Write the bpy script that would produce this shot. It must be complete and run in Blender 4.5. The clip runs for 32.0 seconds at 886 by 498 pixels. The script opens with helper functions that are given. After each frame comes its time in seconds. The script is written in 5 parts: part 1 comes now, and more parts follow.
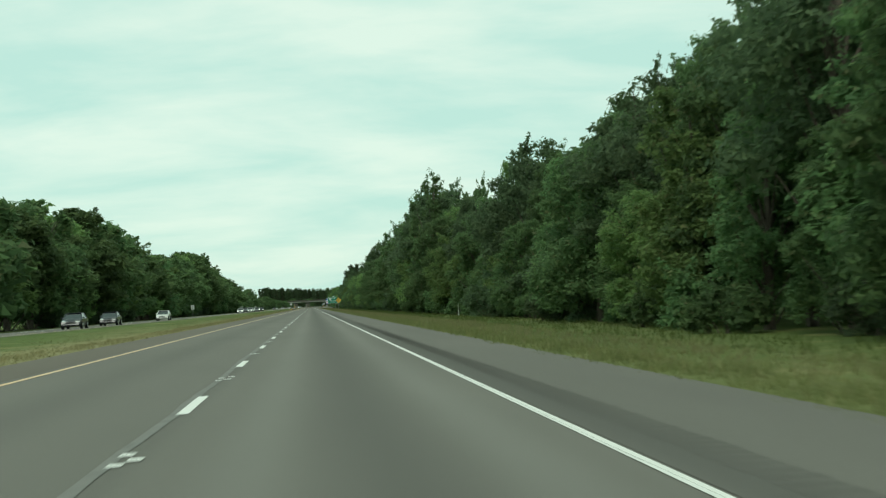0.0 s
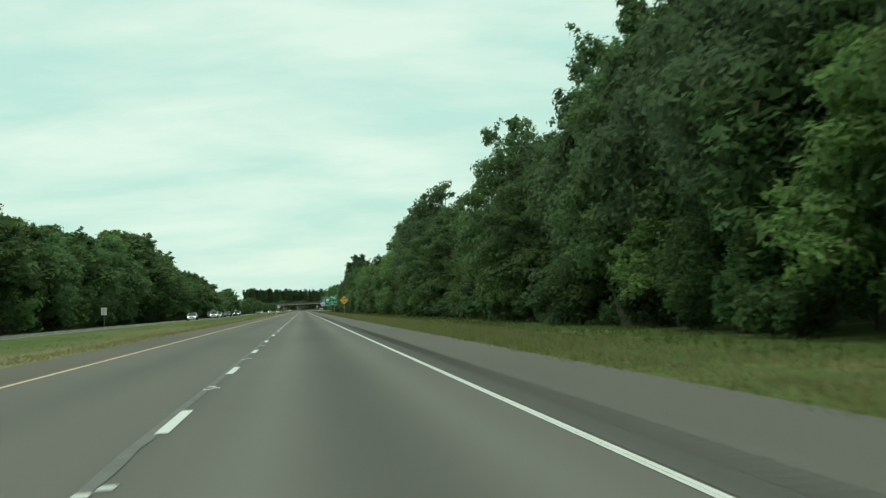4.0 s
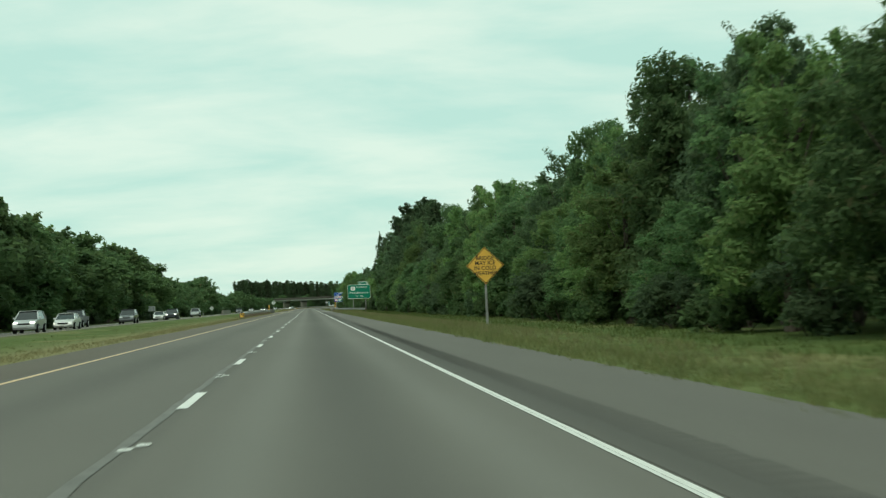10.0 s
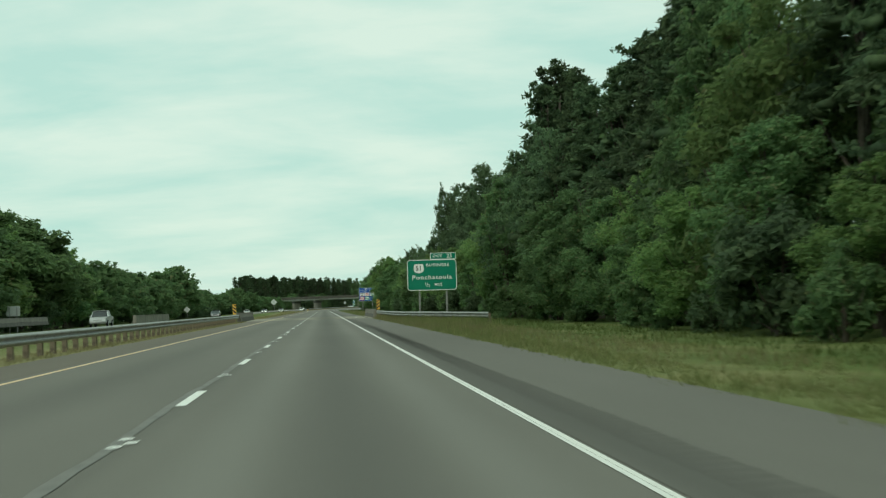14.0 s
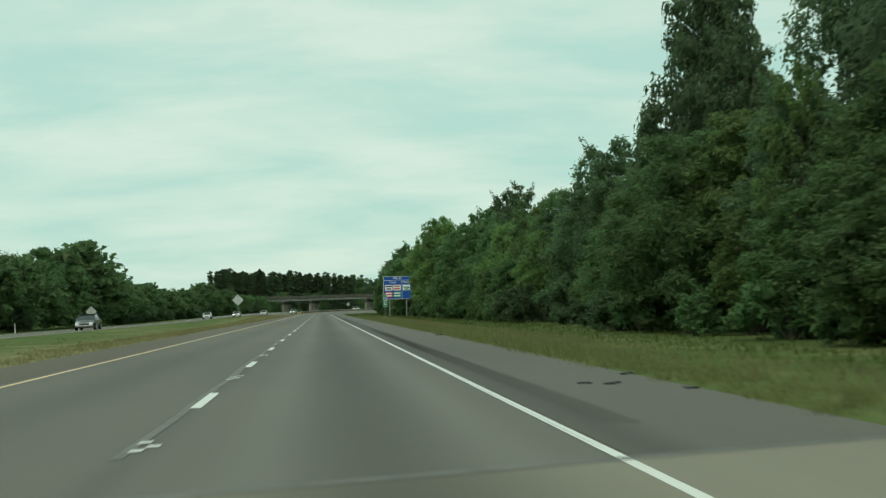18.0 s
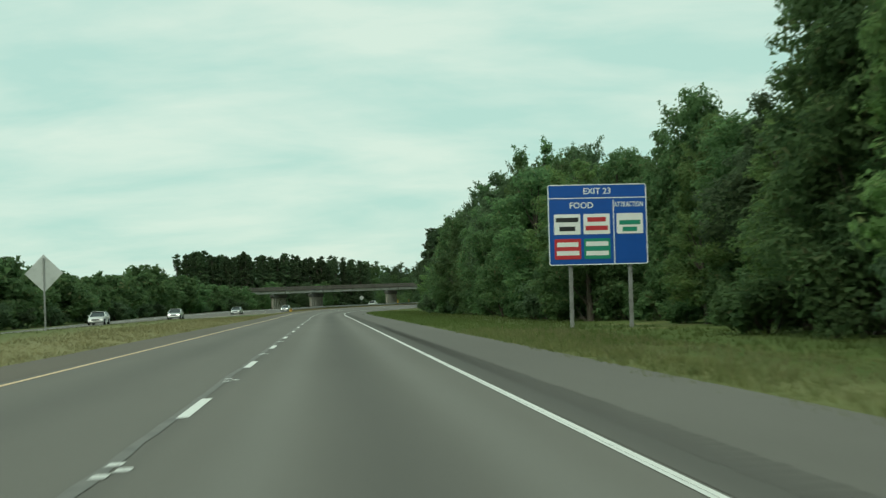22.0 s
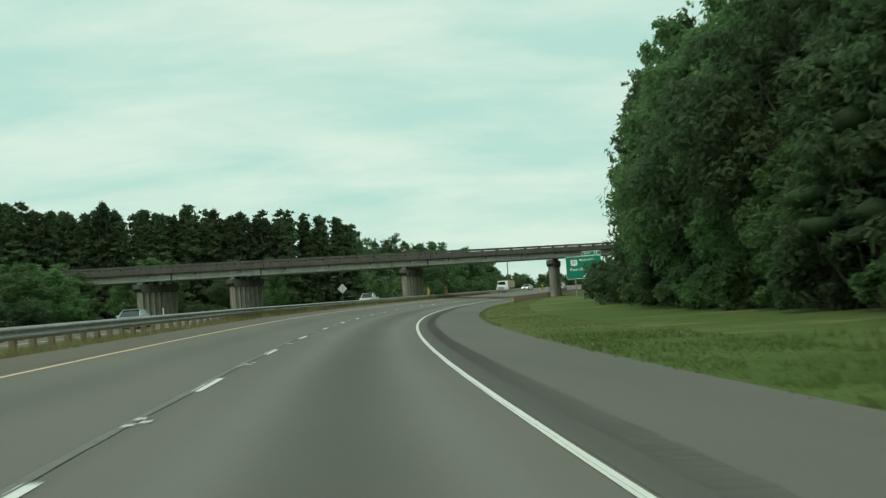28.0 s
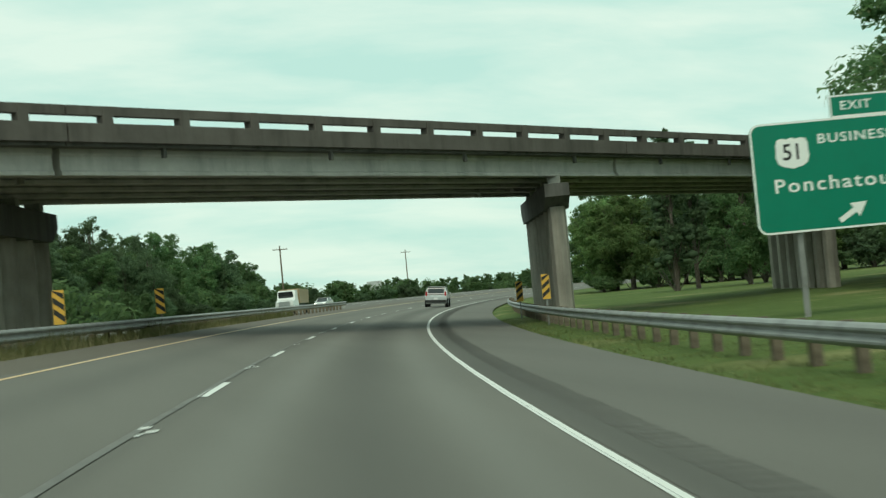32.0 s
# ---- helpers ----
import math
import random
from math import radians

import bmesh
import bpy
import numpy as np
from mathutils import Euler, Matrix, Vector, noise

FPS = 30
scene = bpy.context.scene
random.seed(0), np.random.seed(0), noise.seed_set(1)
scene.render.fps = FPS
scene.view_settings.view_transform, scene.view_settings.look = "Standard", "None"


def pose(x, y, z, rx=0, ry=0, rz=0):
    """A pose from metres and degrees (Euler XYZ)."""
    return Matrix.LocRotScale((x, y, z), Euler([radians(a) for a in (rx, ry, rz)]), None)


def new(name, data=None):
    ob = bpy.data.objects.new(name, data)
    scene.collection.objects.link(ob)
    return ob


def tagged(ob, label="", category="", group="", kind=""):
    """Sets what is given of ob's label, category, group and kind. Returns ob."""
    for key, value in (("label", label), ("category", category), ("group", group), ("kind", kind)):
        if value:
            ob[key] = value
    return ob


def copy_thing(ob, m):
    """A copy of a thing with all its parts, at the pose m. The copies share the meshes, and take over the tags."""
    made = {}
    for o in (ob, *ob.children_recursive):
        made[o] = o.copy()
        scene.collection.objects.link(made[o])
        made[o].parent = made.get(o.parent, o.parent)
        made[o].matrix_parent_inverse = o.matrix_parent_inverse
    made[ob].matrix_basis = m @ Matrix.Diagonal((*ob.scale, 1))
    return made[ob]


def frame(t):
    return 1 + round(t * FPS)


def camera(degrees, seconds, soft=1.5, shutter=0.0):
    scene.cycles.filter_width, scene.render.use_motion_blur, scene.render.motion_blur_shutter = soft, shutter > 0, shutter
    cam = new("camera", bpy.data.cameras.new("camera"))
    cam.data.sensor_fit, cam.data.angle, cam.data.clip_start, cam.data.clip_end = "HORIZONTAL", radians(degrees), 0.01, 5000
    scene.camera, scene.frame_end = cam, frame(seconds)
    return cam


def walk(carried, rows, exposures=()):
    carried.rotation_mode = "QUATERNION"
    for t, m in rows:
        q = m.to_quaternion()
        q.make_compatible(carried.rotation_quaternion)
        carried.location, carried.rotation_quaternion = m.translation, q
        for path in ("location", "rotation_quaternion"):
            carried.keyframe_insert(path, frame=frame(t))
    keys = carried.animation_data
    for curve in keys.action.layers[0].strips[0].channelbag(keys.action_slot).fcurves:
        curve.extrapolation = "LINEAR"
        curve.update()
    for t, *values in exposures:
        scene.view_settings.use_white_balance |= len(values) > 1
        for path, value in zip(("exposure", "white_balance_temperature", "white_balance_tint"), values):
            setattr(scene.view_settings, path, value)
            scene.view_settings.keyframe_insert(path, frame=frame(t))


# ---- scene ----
# ---------------------------------------------------------------- the road's line
# s runs along the lane line in metres, u to the right of it, z up.
CYCLE = 11.763            # one dash and one gap
S_IN, SPIRAL, RADIUS = 972.7, 183.7, 785.0
S_OUT = 1560.0
BANK0, BANK = 1.1, 4.76   # cross fall on the straight and in the bend, degrees
S0, S1 = -400.0, 2600.0


def ease(s):
    a = min(max((s - S_IN) / SPIRAL, 0.0), 1.0)
    b = min(max((S_OUT + SPIRAL - s) / SPIRAL, 0.0), 1.0)
    return min(a, b)


LINE = []                # x, y and heading at every metre
_x, _y, _h = 0.0, S0, 0.0
for _i in range(int(S1 - S0) + 1):
    LINE.append((_x, _y, _h))
    _m = _h + 0.5 * ease(S0 + _i) / RADIUS
    _x += math.sin(_m)
    _y += math.cos(_m)
    _h += ease(S0 + _i + 0.5) / RADIUS


def line(s):
    """x, y and heading (clockwise, radians) of the lane line at s."""
    f = min(max(s - S0, 0.0), len(LINE) - 1.001)
    i = int(f)
    f -= i
    a, b = LINE[i], LINE[i + 1]
    return tuple(p + (q - p) * f for p, q in zip(a, b))


def bank(s):
    return radians(BANK0 + (BANK - BANK0) * ease(s))


def road_z(s, u):
    """Height of our carriageway, tilted in the bend."""
    return -math.tan(bank(s)) * u


OPP = -21.5              # lane line of the other carriageway


def ground_z(s, u):
    """Height of the ground beside and between the carriageways."""
    e = ease(s)
    far = -0.35
    edge = 6.2 + 0.55 * e
    if u >= edge:
        a = road_z(s, edge)
        w = min((u - edge) / 9.0, 1.0)
        return a + (far + a * 0.5 - a) * (w * w * (3 - 2 * w))
    if u <= -5.1:
        a, b = road_z(s, -5.1), opp_z(s, OPP + 4.75)
        if u > OPP + 4.75:
            w = (u + 5.1) / (OPP + 9.85)
            rise = min(max((s - 850) / 50, 0.0), 1.0) * min(max((1030 - s) / 60, 0.0), 1.0)
            return a + (b - a) * w + (0.55 * rise - 0.18) * math.sin(math.pi * w)
        if u > OPP - 6.2:
            return opp_z(s, u) - 0.12
        b = opp_z(s, OPP - 6.2)
        w = min((OPP - 6.2 - u) / 9.0, 1.0)
        return b + (far + b * 0.5 - b) * w
    return road_z(s, u) - 0.12


def opp_z(s, u):
    e = ease(s)
    return -math.tan(radians(-BANK0 * (1 - e) + BANK * e)) * (u - OPP) + 0.3 * e


def place(s, u, z=0.0):
    x, y, h = line(s)
    return Vector((x + u * math.cos(h), y - u * math.sin(h), z))


def stand(s, u, z=None, turn=0.0):
    """A pose on the ground at s, u; turn in degrees, 0 looks along the road."""
    p = place(s, u)
    return pose(p.x, p.y, ground_z(s, u) if z is None else z, 0, 0, turn - math.degrees(line(s)[2]))

# ---------------------------------------------------------------- the camera and its walk
# seconds, metres along the road, metres right of the lane line, yaw, pitch and roll against the road
EYE = 1.078
LENS = 34.7
ROWS = (
    (0, 0.41, 1.35, -5.37, 2.18, -1.56),
    (1, 38.98, 1.32, -5.45, 2.07, -1.50),
    (2, 77.56, 1.36, -5.59, 2.07, -1.74),
    (3, 116.15, 1.25, -5.73, 2.37, -1.51),
    (6, 232.06, 1.40, -5.67, 2.05, -2.07),
    (7, 270.74, 1.29, -5.22, 2.16, -1.29),
    (8, 309.39, 1.25, -5.13, 2.15, -1.57),
    (9, 348.00, 1.26, -5.39, 2.15, -1.82),
    (10, 386.52, 1.40, -5.48, 2.18, -1.57),
    (11, 424.97, 1.66, -5.68, 2.12, -1.92),
    (12, 463.32, 1.74, -5.58, 2.00, -2.03),
    (13, 501.59, 1.64, -4.93, 2.25, -1.49),
    (16, 616.29, 1.66, -4.79, 2.23, -1.36),
    (17, 654.76, 1.46, -4.65, 2.15, -0.94),
    (18, 693.34, 1.42, -4.95, 2.38, -1.03),
    (19, 731.98, 1.59, -5.16, 2.33, -0.75),
    (20, 770.66, 1.60, -4.75, 2.33, -0.80),
    (21, 809.35, 1.45, -4.87, 2.26, -0.89),
    (22, 848.04, 1.44, -4.76, 2.19, -1.33),
    (23, 886.71, 1.23, -4.71, 2.32, -0.90),
    (24, 925.35, 1.31, -5.01, 2.28, -1.09),
    (25, 963.94, 1.46, -5.28, 2.37, -0.81),
    (26, 1002.48, 1.56, -5.24, 2.29, -0.89),
    (28.5, 1098.71, 1.96, -3.73, 1.98, -1.23),
    (29, 1117.96, 1.95, -4.02, 1.99, -0.85),
    (30, 1156.46, 1.96, -4.63, 2.13, -0.78),
    (31, 1194.96, 2.00, -4.50, 2.35, -0.81),
    (32, 1233.47, 1.65, -4.59, 2.17, -0.62),
)


def ride(s, u, yaw, pitch, roll):
    x, y, h = line(s)
    b = bank(s)
    road = pose(0, 0, 0, 0, math.degrees(b), -math.degrees(h))
    p = place(s, u, road_z(s, u))
    up = road.to_3x3() @ Vector((0, 0, EYE))
    return Matrix.Translation(p + up) @ road @ pose(0, 0, 0, 90 + pitch, 0, yaw) @ pose(0, 0, 0, 0, 0, roll)


cam = camera(LENS, 32.0, soft=1.3, shutter=0.2)
walk(cam, [(t, ride(*row)) for t, *row in ROWS],
     exposures=[(0.0, 0.14, 6640, -6), (9.0, 0.11, 6640, -6), (13.0, 0.06, 6640, -6), (16.0, -0.02, 6640, -6), (19.0, -0.05, 6640, -6),
                (22.0, 0.0, 6640, -6), (26.0, 0.02, 6640, -6), (29.0, 0.0, 6640, -6), (32.0, 0.14, 6640, -6)])


# ---------------------------------------------------------------- sky and light
world = bpy.data.worlds.new("overcast_sky")
scene.world = world
world.use_nodes = True
wn, wl = world.node_tree.nodes, world.node_tree.links
wn.clear()


def wnode(kind, **sets):
    n = wn.new(kind)
    for k, v in sets.items():
        n.inputs[k].default_value = v
    return n


sky = wn.new("ShaderNodeTexSky")
sky.sky_type = "NISHITA"
sky.sun_disc = False
sky.sun_elevation = radians(52)
sky.sun_rotation = radians(155)
back_sky = wnode("ShaderNodeBackground", Strength=0.11)
wl.new(sky.outputs[0], back_sky.inputs[0])
tex = wn.new("ShaderNodeTexCoord")
sep = wn.new("ShaderNodeSeparateXYZ")
wl.new(tex.outputs["Generated"], sep.inputs[0])
up = wn.new("ShaderNodeMath")
up.operation = "MAXIMUM"
up.inputs[1].default_value = 0.0
wl.new(sep.outputs[2], up.inputs[0])
lift = wn.new("ShaderNodeMath")
lift.operation = "ADD"
lift.inputs[1].default_value = 0.30
wl.new(up.outputs[0], lift.inputs[0])
flat = wn.new("ShaderNodeVectorMath")
flat.operation = "DIVIDE"
wl.new(tex.outputs["Generated"], flat.inputs[0])
wl.new(lift.outputs[0], flat.inputs[1])
stretch = wn.new("ShaderNodeMapping")
stretch.inputs["Scale"].default_value = (0.95, 1.9, 0.0)
stretch.inputs["Rotation"].default_value = (0, 0, 0.5)
wl.new(flat.outputs[0], stretch.inputs[0])
puffs = wnode("ShaderNodeTexNoise", Scale=2.5, Detail=7.0, Roughness=0.55, Distortion=0.25)
wl.new(stretch.outputs[0], puffs.inputs["Vector"])
cover = wn.new("ShaderNodeValToRGB")
cover.color_ramp.elements[0].position, cover.color_ramp.elements[1].position = 0.35, 0.65
cover.color_ramp.elements[0].color = (0.585, 0.82, 0.79, 1)
cover.color_ramp.elements[1].color = (0.83, 0.94, 0.89, 1)
wl.new(puffs.outputs[0], cover.inputs[0])
back_cloud = wnode("ShaderNodeBackground", Strength=0.90)
wl.new(cover.outputs[0], back_cloud.inputs[0])
both = wnode("ShaderNodeMixShader", Fac=0.93)
wl.new(back_sky.outputs[0], both.inputs[1])
wl.new(back_cloud.outputs[0], both.inputs[2])
wl.new(both.outputs[0], wn.new("ShaderNodeOutputWorld").inputs[0])

sun = new("sun", bpy.data.lights.new("sun", "SUN"))
sun.data.energy, sun.data.angle, sun.data.color = 1.5, radians(30), (1.0, 0.95, 0.86)
sun.rotation_euler = (radians(38), 0, radians(-25))


# ---------------------------------------------------------------- materials
def material(name, build):
    m = bpy.data.materials.new(name)
    m.use_nodes = True
    t = m.node_tree
    t.nodes.clear()
    out = t.nodes.new("ShaderNodeOutputMaterial")
    b = t.nodes.new("ShaderNodeBsdfPrincipled")
    t.links.new(b.outputs[0], out.inputs[0])
    build(t, b)
    return m


def node(t, kind, **sets):
    n = t.nodes.new(kind)
    for k, v in sets.items():
        n.inputs[k].default_value = v
    return n


def noise_at(t, scale, detail=4.0, rough=0.55, stretch=None, space="Object"):
    c = node(t, "ShaderNodeTexCoord")
    n = node(t, "ShaderNodeTexNoise", Scale=scale, Detail=detail, Roughness=rough)
    if stretch:
        mp = node(t, "ShaderNodeMapping", Scale=stretch)
        t.links.new(c.outputs[space], mp.inputs[0])
        t.links.new(mp.outputs[0], n.inputs["Vector"])
    else:
        t.links.new(c.outputs[space], n.inputs["Vector"])
    return n.outputs[0]


def ramp(t, fac, stops):
    r = node(t, "ShaderNodeValToRGB")
    e = r.color_ramp.elements
    while len(e) < len(stops):
        e.new(0.5)
    for el, (p, c) in zip(e, stops):
        el.position, el.color = p, (*c, 1)
    t.links.new(fac, r.inputs[0])
    return r.outputs[0]


def mix(t, a, b, fac, how="MIX"):
    m = t.nodes.new("ShaderNodeMix")
    m.data_type, m.blend_type = "RGBA", how
    for sock, v in ((m.inputs[0], fac), (m.inputs[6], a), (m.inputs[7], b)):
        if isinstance(v, (int, float)):
            sock.default_value = v
        elif isinstance(v, tuple):
            sock.default_value = (*v, 1)
        else:
            t.links.new(v, sock)
    return m.outputs[2]


def bump(t, b, height, strength=0.3, distance=0.02):
    n = node(t, "ShaderNodeBump", Strength=strength, Distance=distance)
    t.links.new(height, n.inputs["Height"])
    t.links.new(n.outputs[0], b.inputs["Normal"])


def plain(name, colour, rough=0.6, metal=0.0, vary=0.15, scale=6.0, spec=0.5):
    """A painted or worn surface with some soil at two scales."""
    def build(t, b):
        n1, n2 = noise_at(t, scale, 5), noise_at(t, scale * 14, 2)
        dark = tuple(c * (1 - 2 * vary) for c in colour)
        light = tuple(min(c * (1 + vary), 1) for c in colour)
        col = ramp(t, n1, [(0.25, dark), (0.5, colour), (0.8, light)])
        col = mix(t, col, (0.5, 0.5, 0.5), 0.12, "OVERLAY")
        t.links.new(col, b.inputs["Base Color"])
        b.inputs["Roughness"].default_value, b.inputs["Metallic"].default_value = rough, metal
        b.inputs["Specular IOR Level"].default_value = spec
        bump(t, b, n2, 0.12, 0.01)
    return material(name, build)


def asphalt_material(name, base, tracks):
    """tracks: offsets (metres, in u, which the surface carries as an attribute) of the paler wheel paths and the dark oil stripes."""
    def build(t, b):
        u = node(t, "ShaderNodeAttribute")
        u.attribute_name = "across"
        fine = noise_at(t, 60.0, 3, 0.7)
        mid = noise_at(t, 0.35, 5, 0.6, (1.0, 0.12, 1.0))
        big = noise_at(t, 0.02, 4)
        col = ramp(t, mid, [(0.25, tuple(c * 0.90 for c in base)), (0.75, tuple(c * 1.10 for c in base))])
        col = mix(t, col, ramp(t, big, [(0.3, (0.42, 0.42, 0.42)), (0.7, (0.58, 0.58, 0.58))]), 0.5, "OVERLAY")
        col = mix(t, col, ramp(t, fine, [(0.3, (0.35, 0.35, 0.35)), (0.7, (0.65, 0.65, 0.65))]), 0.30, "OVERLAY")
        for at, wide, dark in tracks:
            d = node(t, "ShaderNodeMath")
            d.operation = "SUBTRACT"
            d.inputs[1].default_value = at
            t.links.new(u.outputs["Fac"], d.inputs[0])
            a = node(t, "ShaderNodeMath")
            a.operation = "ABSOLUTE"
            t.links.new(d.outputs[0], a.inputs[0])
            w = node(t, "ShaderNodeMapRange")
            w.interpolation_type = "SMOOTHSTEP"
            for i, v in ((1, 0.0), (2, wide), (3, abs(dark)), (4, 0.0)):
                w.inputs[i].default_value = v
            t.links.new(a.outputs[0], w.inputs[0])
            col = mix(t, col, (0.03, 0.03, 0.028) if dark > 0 else (0.30, 0.30, 0.28), w.outputs[0])
        t.links.new(col, b.inputs["Base Color"])
        b.inputs["Roughness"].default_value = 0.88
        b.inputs["Specular IOR Level"].default_value = 0.3
        bump(t, b, fine, 0.35, 0.01)
    return material(name, build)


M = {}
M["lane"] = asphalt_material("lane_asphalt", (0.139, 0.131, 0.115),
                             [(1.85, 0.9, 0.36), (-1.85, 0.9, 0.2), (0.0, 0.25, 0.16), (0.9, 0.5, -0.12), (2.8, 0.5, -0.12)])
M["shoulder"] = asphalt_material("shoulder_asphalt", (0.128, 0.120, 0.106), [(3.85, 0.62, 0.40)])
M["concrete_deck"] = asphalt_material("deck_concrete", (0.225, 0.205, 0.165), [(1.85, 1.75, 0.62), (-1.6, 1.4, 0.36), (0.0, 0.5, 0.15)])


def line_paint(name, colour):
    def build(t, b):
        worn = noise_at(t, 9.0, 5, 0.7)
        col = ramp(t, worn, [(0.30, tuple(c * 0.55 for c in colour)), (0.42, colour), (1.0, colour)])
        t.links.new(col, b.inputs["Base Color"])
        b.inputs["Roughness"].default_value = 0.6
    return material(name, build)


M["white_line"] = line_paint("white_line_paint", (0.70, 0.69, 0.66))
M["yellow_line"] = line_paint("yellow_line_paint", (0.62, 0.43, 0.25))


def grass_material(name, greens, straw):
    def build(t, b):
        n1, n2, n3 = noise_at(t, 0.16, 6, 0.62), noise_at(t, 1.3, 5, 0.7), noise_at(t, 22.0, 3, 0.7)
        col = ramp(t, n1, [(0.3, greens[0]), (0.55, greens[1]), (0.75, straw)])
        col = mix(t, col, ramp(t, n2, [(0.3, (0.34, 0.34, 0.32)), (0.7, (0.66, 0.65, 0.58))]), 0.62, "OVERLAY")
        col = mix(t, col, ramp(t, n3, [(0.3, (0.34, 0.34, 0.34)), (0.7, (0.66, 0.66, 0.62))]), 0.4, "OVERLAY")
        u = node(t, "ShaderNodeAttribute")
        u.attribute_name = "dry"
        col = mix(t, col, straw, u.outputs["Fac"])
        t.links.new(col, b.inputs["Base Color"])
        b.inputs["Roughness"].default_value = 0.95
        b.inputs["Specular IOR Level"].default_value = 0.1
        bump(t, b, n3, 0.5, 0.04)
    return material(name, build)


M["grass"] = grass_material("mown_grass", ((0.070, 0.105, 0.032), (0.094, 0.126, 0.042)), (0.245, 0.218, 0.115))


def leaf_material(name, dark, mid, light, dry=None, thin=0.28):
    def build(t, b):
        g = node(t, "ShaderNodeNewGeometry")
        o = node(t, "ShaderNodeObjectInfo")
        col = ramp(t, g.outputs["Random Per Island"], [(0.0, dark), (0.5, mid), (0.92, light), (1.0, dry or light)])
        patch, fine = noise_at(t, 0.45, 3), noise_at(t, 4.2, 4, 0.72)
        col = mix(t, col, ramp(t, patch, [(0.3, (0.40, 0.43, 0.41)), (0.7, (0.64, 0.62, 0.50))]), 0.5, "OVERLAY")
        col = mix(t, col, ramp(t, fine, [(0.36, (0.36, 0.38, 0.36)), (0.50, (0.50, 0.50, 0.50)), (0.66, (0.64, 0.64, 0.58))]), 0.3, "OVERLAY")
        hue = node(t, "ShaderNodeHueSaturation", Saturation=1.0)
        vmap = node(t, "ShaderNodeMapRange")
        vmap.inputs[3].default_value, vmap.inputs[4].default_value = 0.72, 1.30
        t.links.new(o.outputs["Random"], vmap.inputs[0])
        t.links.new(vmap.outputs[0], hue.inputs["Value"])
        hmap = node(t, "ShaderNodeMapRange")
        hmap.inputs[3].default_value, hmap.inputs[4].default_value = 0.490, 0.512
        t.links.new(o.outputs["Random"], hmap.inputs[0])
        t.links.new(hmap.outputs[0], hue.inputs["Hue"])
        t.links.new(col, hue.inputs["Color"])
        t.links.new(hue.outputs[0], b.inputs["Base Color"])
        b.inputs["Roughness"].default_value = 0.7
        b.inputs["Specular IOR Level"].default_value = 0.15
        bump(t, b, fine, 0.4, 0.08)
        through_leaf = node(t, "ShaderNodeBsdfTranslucent")
        t.links.new(hue.outputs[0], through_leaf.inputs[0])
        both = node(t, "ShaderNodeMixShader", Fac=thin)
        t.links.new(b.outputs[0], both.inputs[1])
        t.links.new(through_leaf.outputs[0], both.inputs[2])
        out = [n for n in t.nodes if n.type == "OUTPUT_MATERIAL"][0]
        t.links.new(both.outputs[0], out.inputs[0])
    return material(name, build)


M["leaf"] = leaf_material("broad_leaves", (0.104, 0.168, 0.082), (0.130, 0.208, 0.096), (0.160, 0.244, 0.112), (0.19, 0.20, 0.11), 0.6)
M["leaf_pale"] = leaf_material("pale_leaves", (0.146, 0.224, 0.092), (0.176, 0.264, 0.106), (0.212, 0.304, 0.120), (0.22, 0.23, 0.12), 0.6)
M["leaf_dark"] = leaf_material("dark_oak_leaves", (0.096, 0.140, 0.084), (0.118, 0.170, 0.098), (0.142, 0.198, 0.110), None, 0.6)
M["needle"] = leaf_material("pine_needles", (0.060, 0.090, 0.052), (0.080, 0.116, 0.064), (0.104, 0.144, 0.076), None, 0.4)
M["wood_far"] = leaf_material("woodland_leaves", (0.075, 0.116, 0.054), (0.100, 0.154, 0.066), (0.130, 0.188, 0.080), None, 0.5)


def bark_material(name, a, c):
    def build(t, b):
        n = noise_at(t, 5.0, 5, 0.7, (3.0, 3.0, 0.5))
        t.links.new(ramp(t, n, [(0.3, a), (0.7, c)]), b.inputs["Base Color"])
        b.inputs["Roughness"].default_value = 0.95
        bump(t, b, n, 0.7, 0.05)
    return material(name, build)


M["bark"] = bark_material("bark", (0.05, 0.04, 0.03), (0.15, 0.125, 0.10))


# ---------------------------------------------------------------- helpers for meshes
def mesh_object(name, verts, faces, mat, parent=None, label="", smooth=False):
    me = bpy.data.meshes.new(name)
    me.from_pydata(verts, [], faces)
    me.materials.append(mat)
    if smooth:
        me.polygons.foreach_set("use_smooth", [True] * len(me.polygons))
    me.update()
    ob = new(name, me)
    if parent is not None:
        ob.parent = parent
    if label:
        ob["label"] = label
    return ob


def part(name, bm, mat, parent=None, label="", smooth=False):
    """Links a bmesh as one mesh object under a thing or a part."""
    me = bpy.data.meshes.new(name)
    if smooth:
        for f in bm.faces:
            f.smooth = True
    bm.to_mesh(me)
    bm.free()
    me.materials.append(mat)
    ob = new(name, me)
    if parent is not None:
        ob.parent = parent
    if label:
        ob["label"] = label
    return ob


def box(sx, sy, sz, at=(0, 0, 0), bevel=0.0, rot=(0, 0, 0), bm=None):
    """A box with its base's middle at the given place."""
    own = bmesh.new()
    bmesh.ops.create_cube(own, size=1.0, matrix=pose(0, 0, 0.5))
    bmesh.ops.scale(own, vec=(sx, sy, sz), verts=own.verts)
    if bevel:
        bmesh.ops.bevel(own, geom=own.edges[:], offset=bevel, segments=2, affect="EDGES")
    bmesh.ops.transform(own, matrix=pose(*at, *rot), verts=own.verts)
    return joined(bm, own)


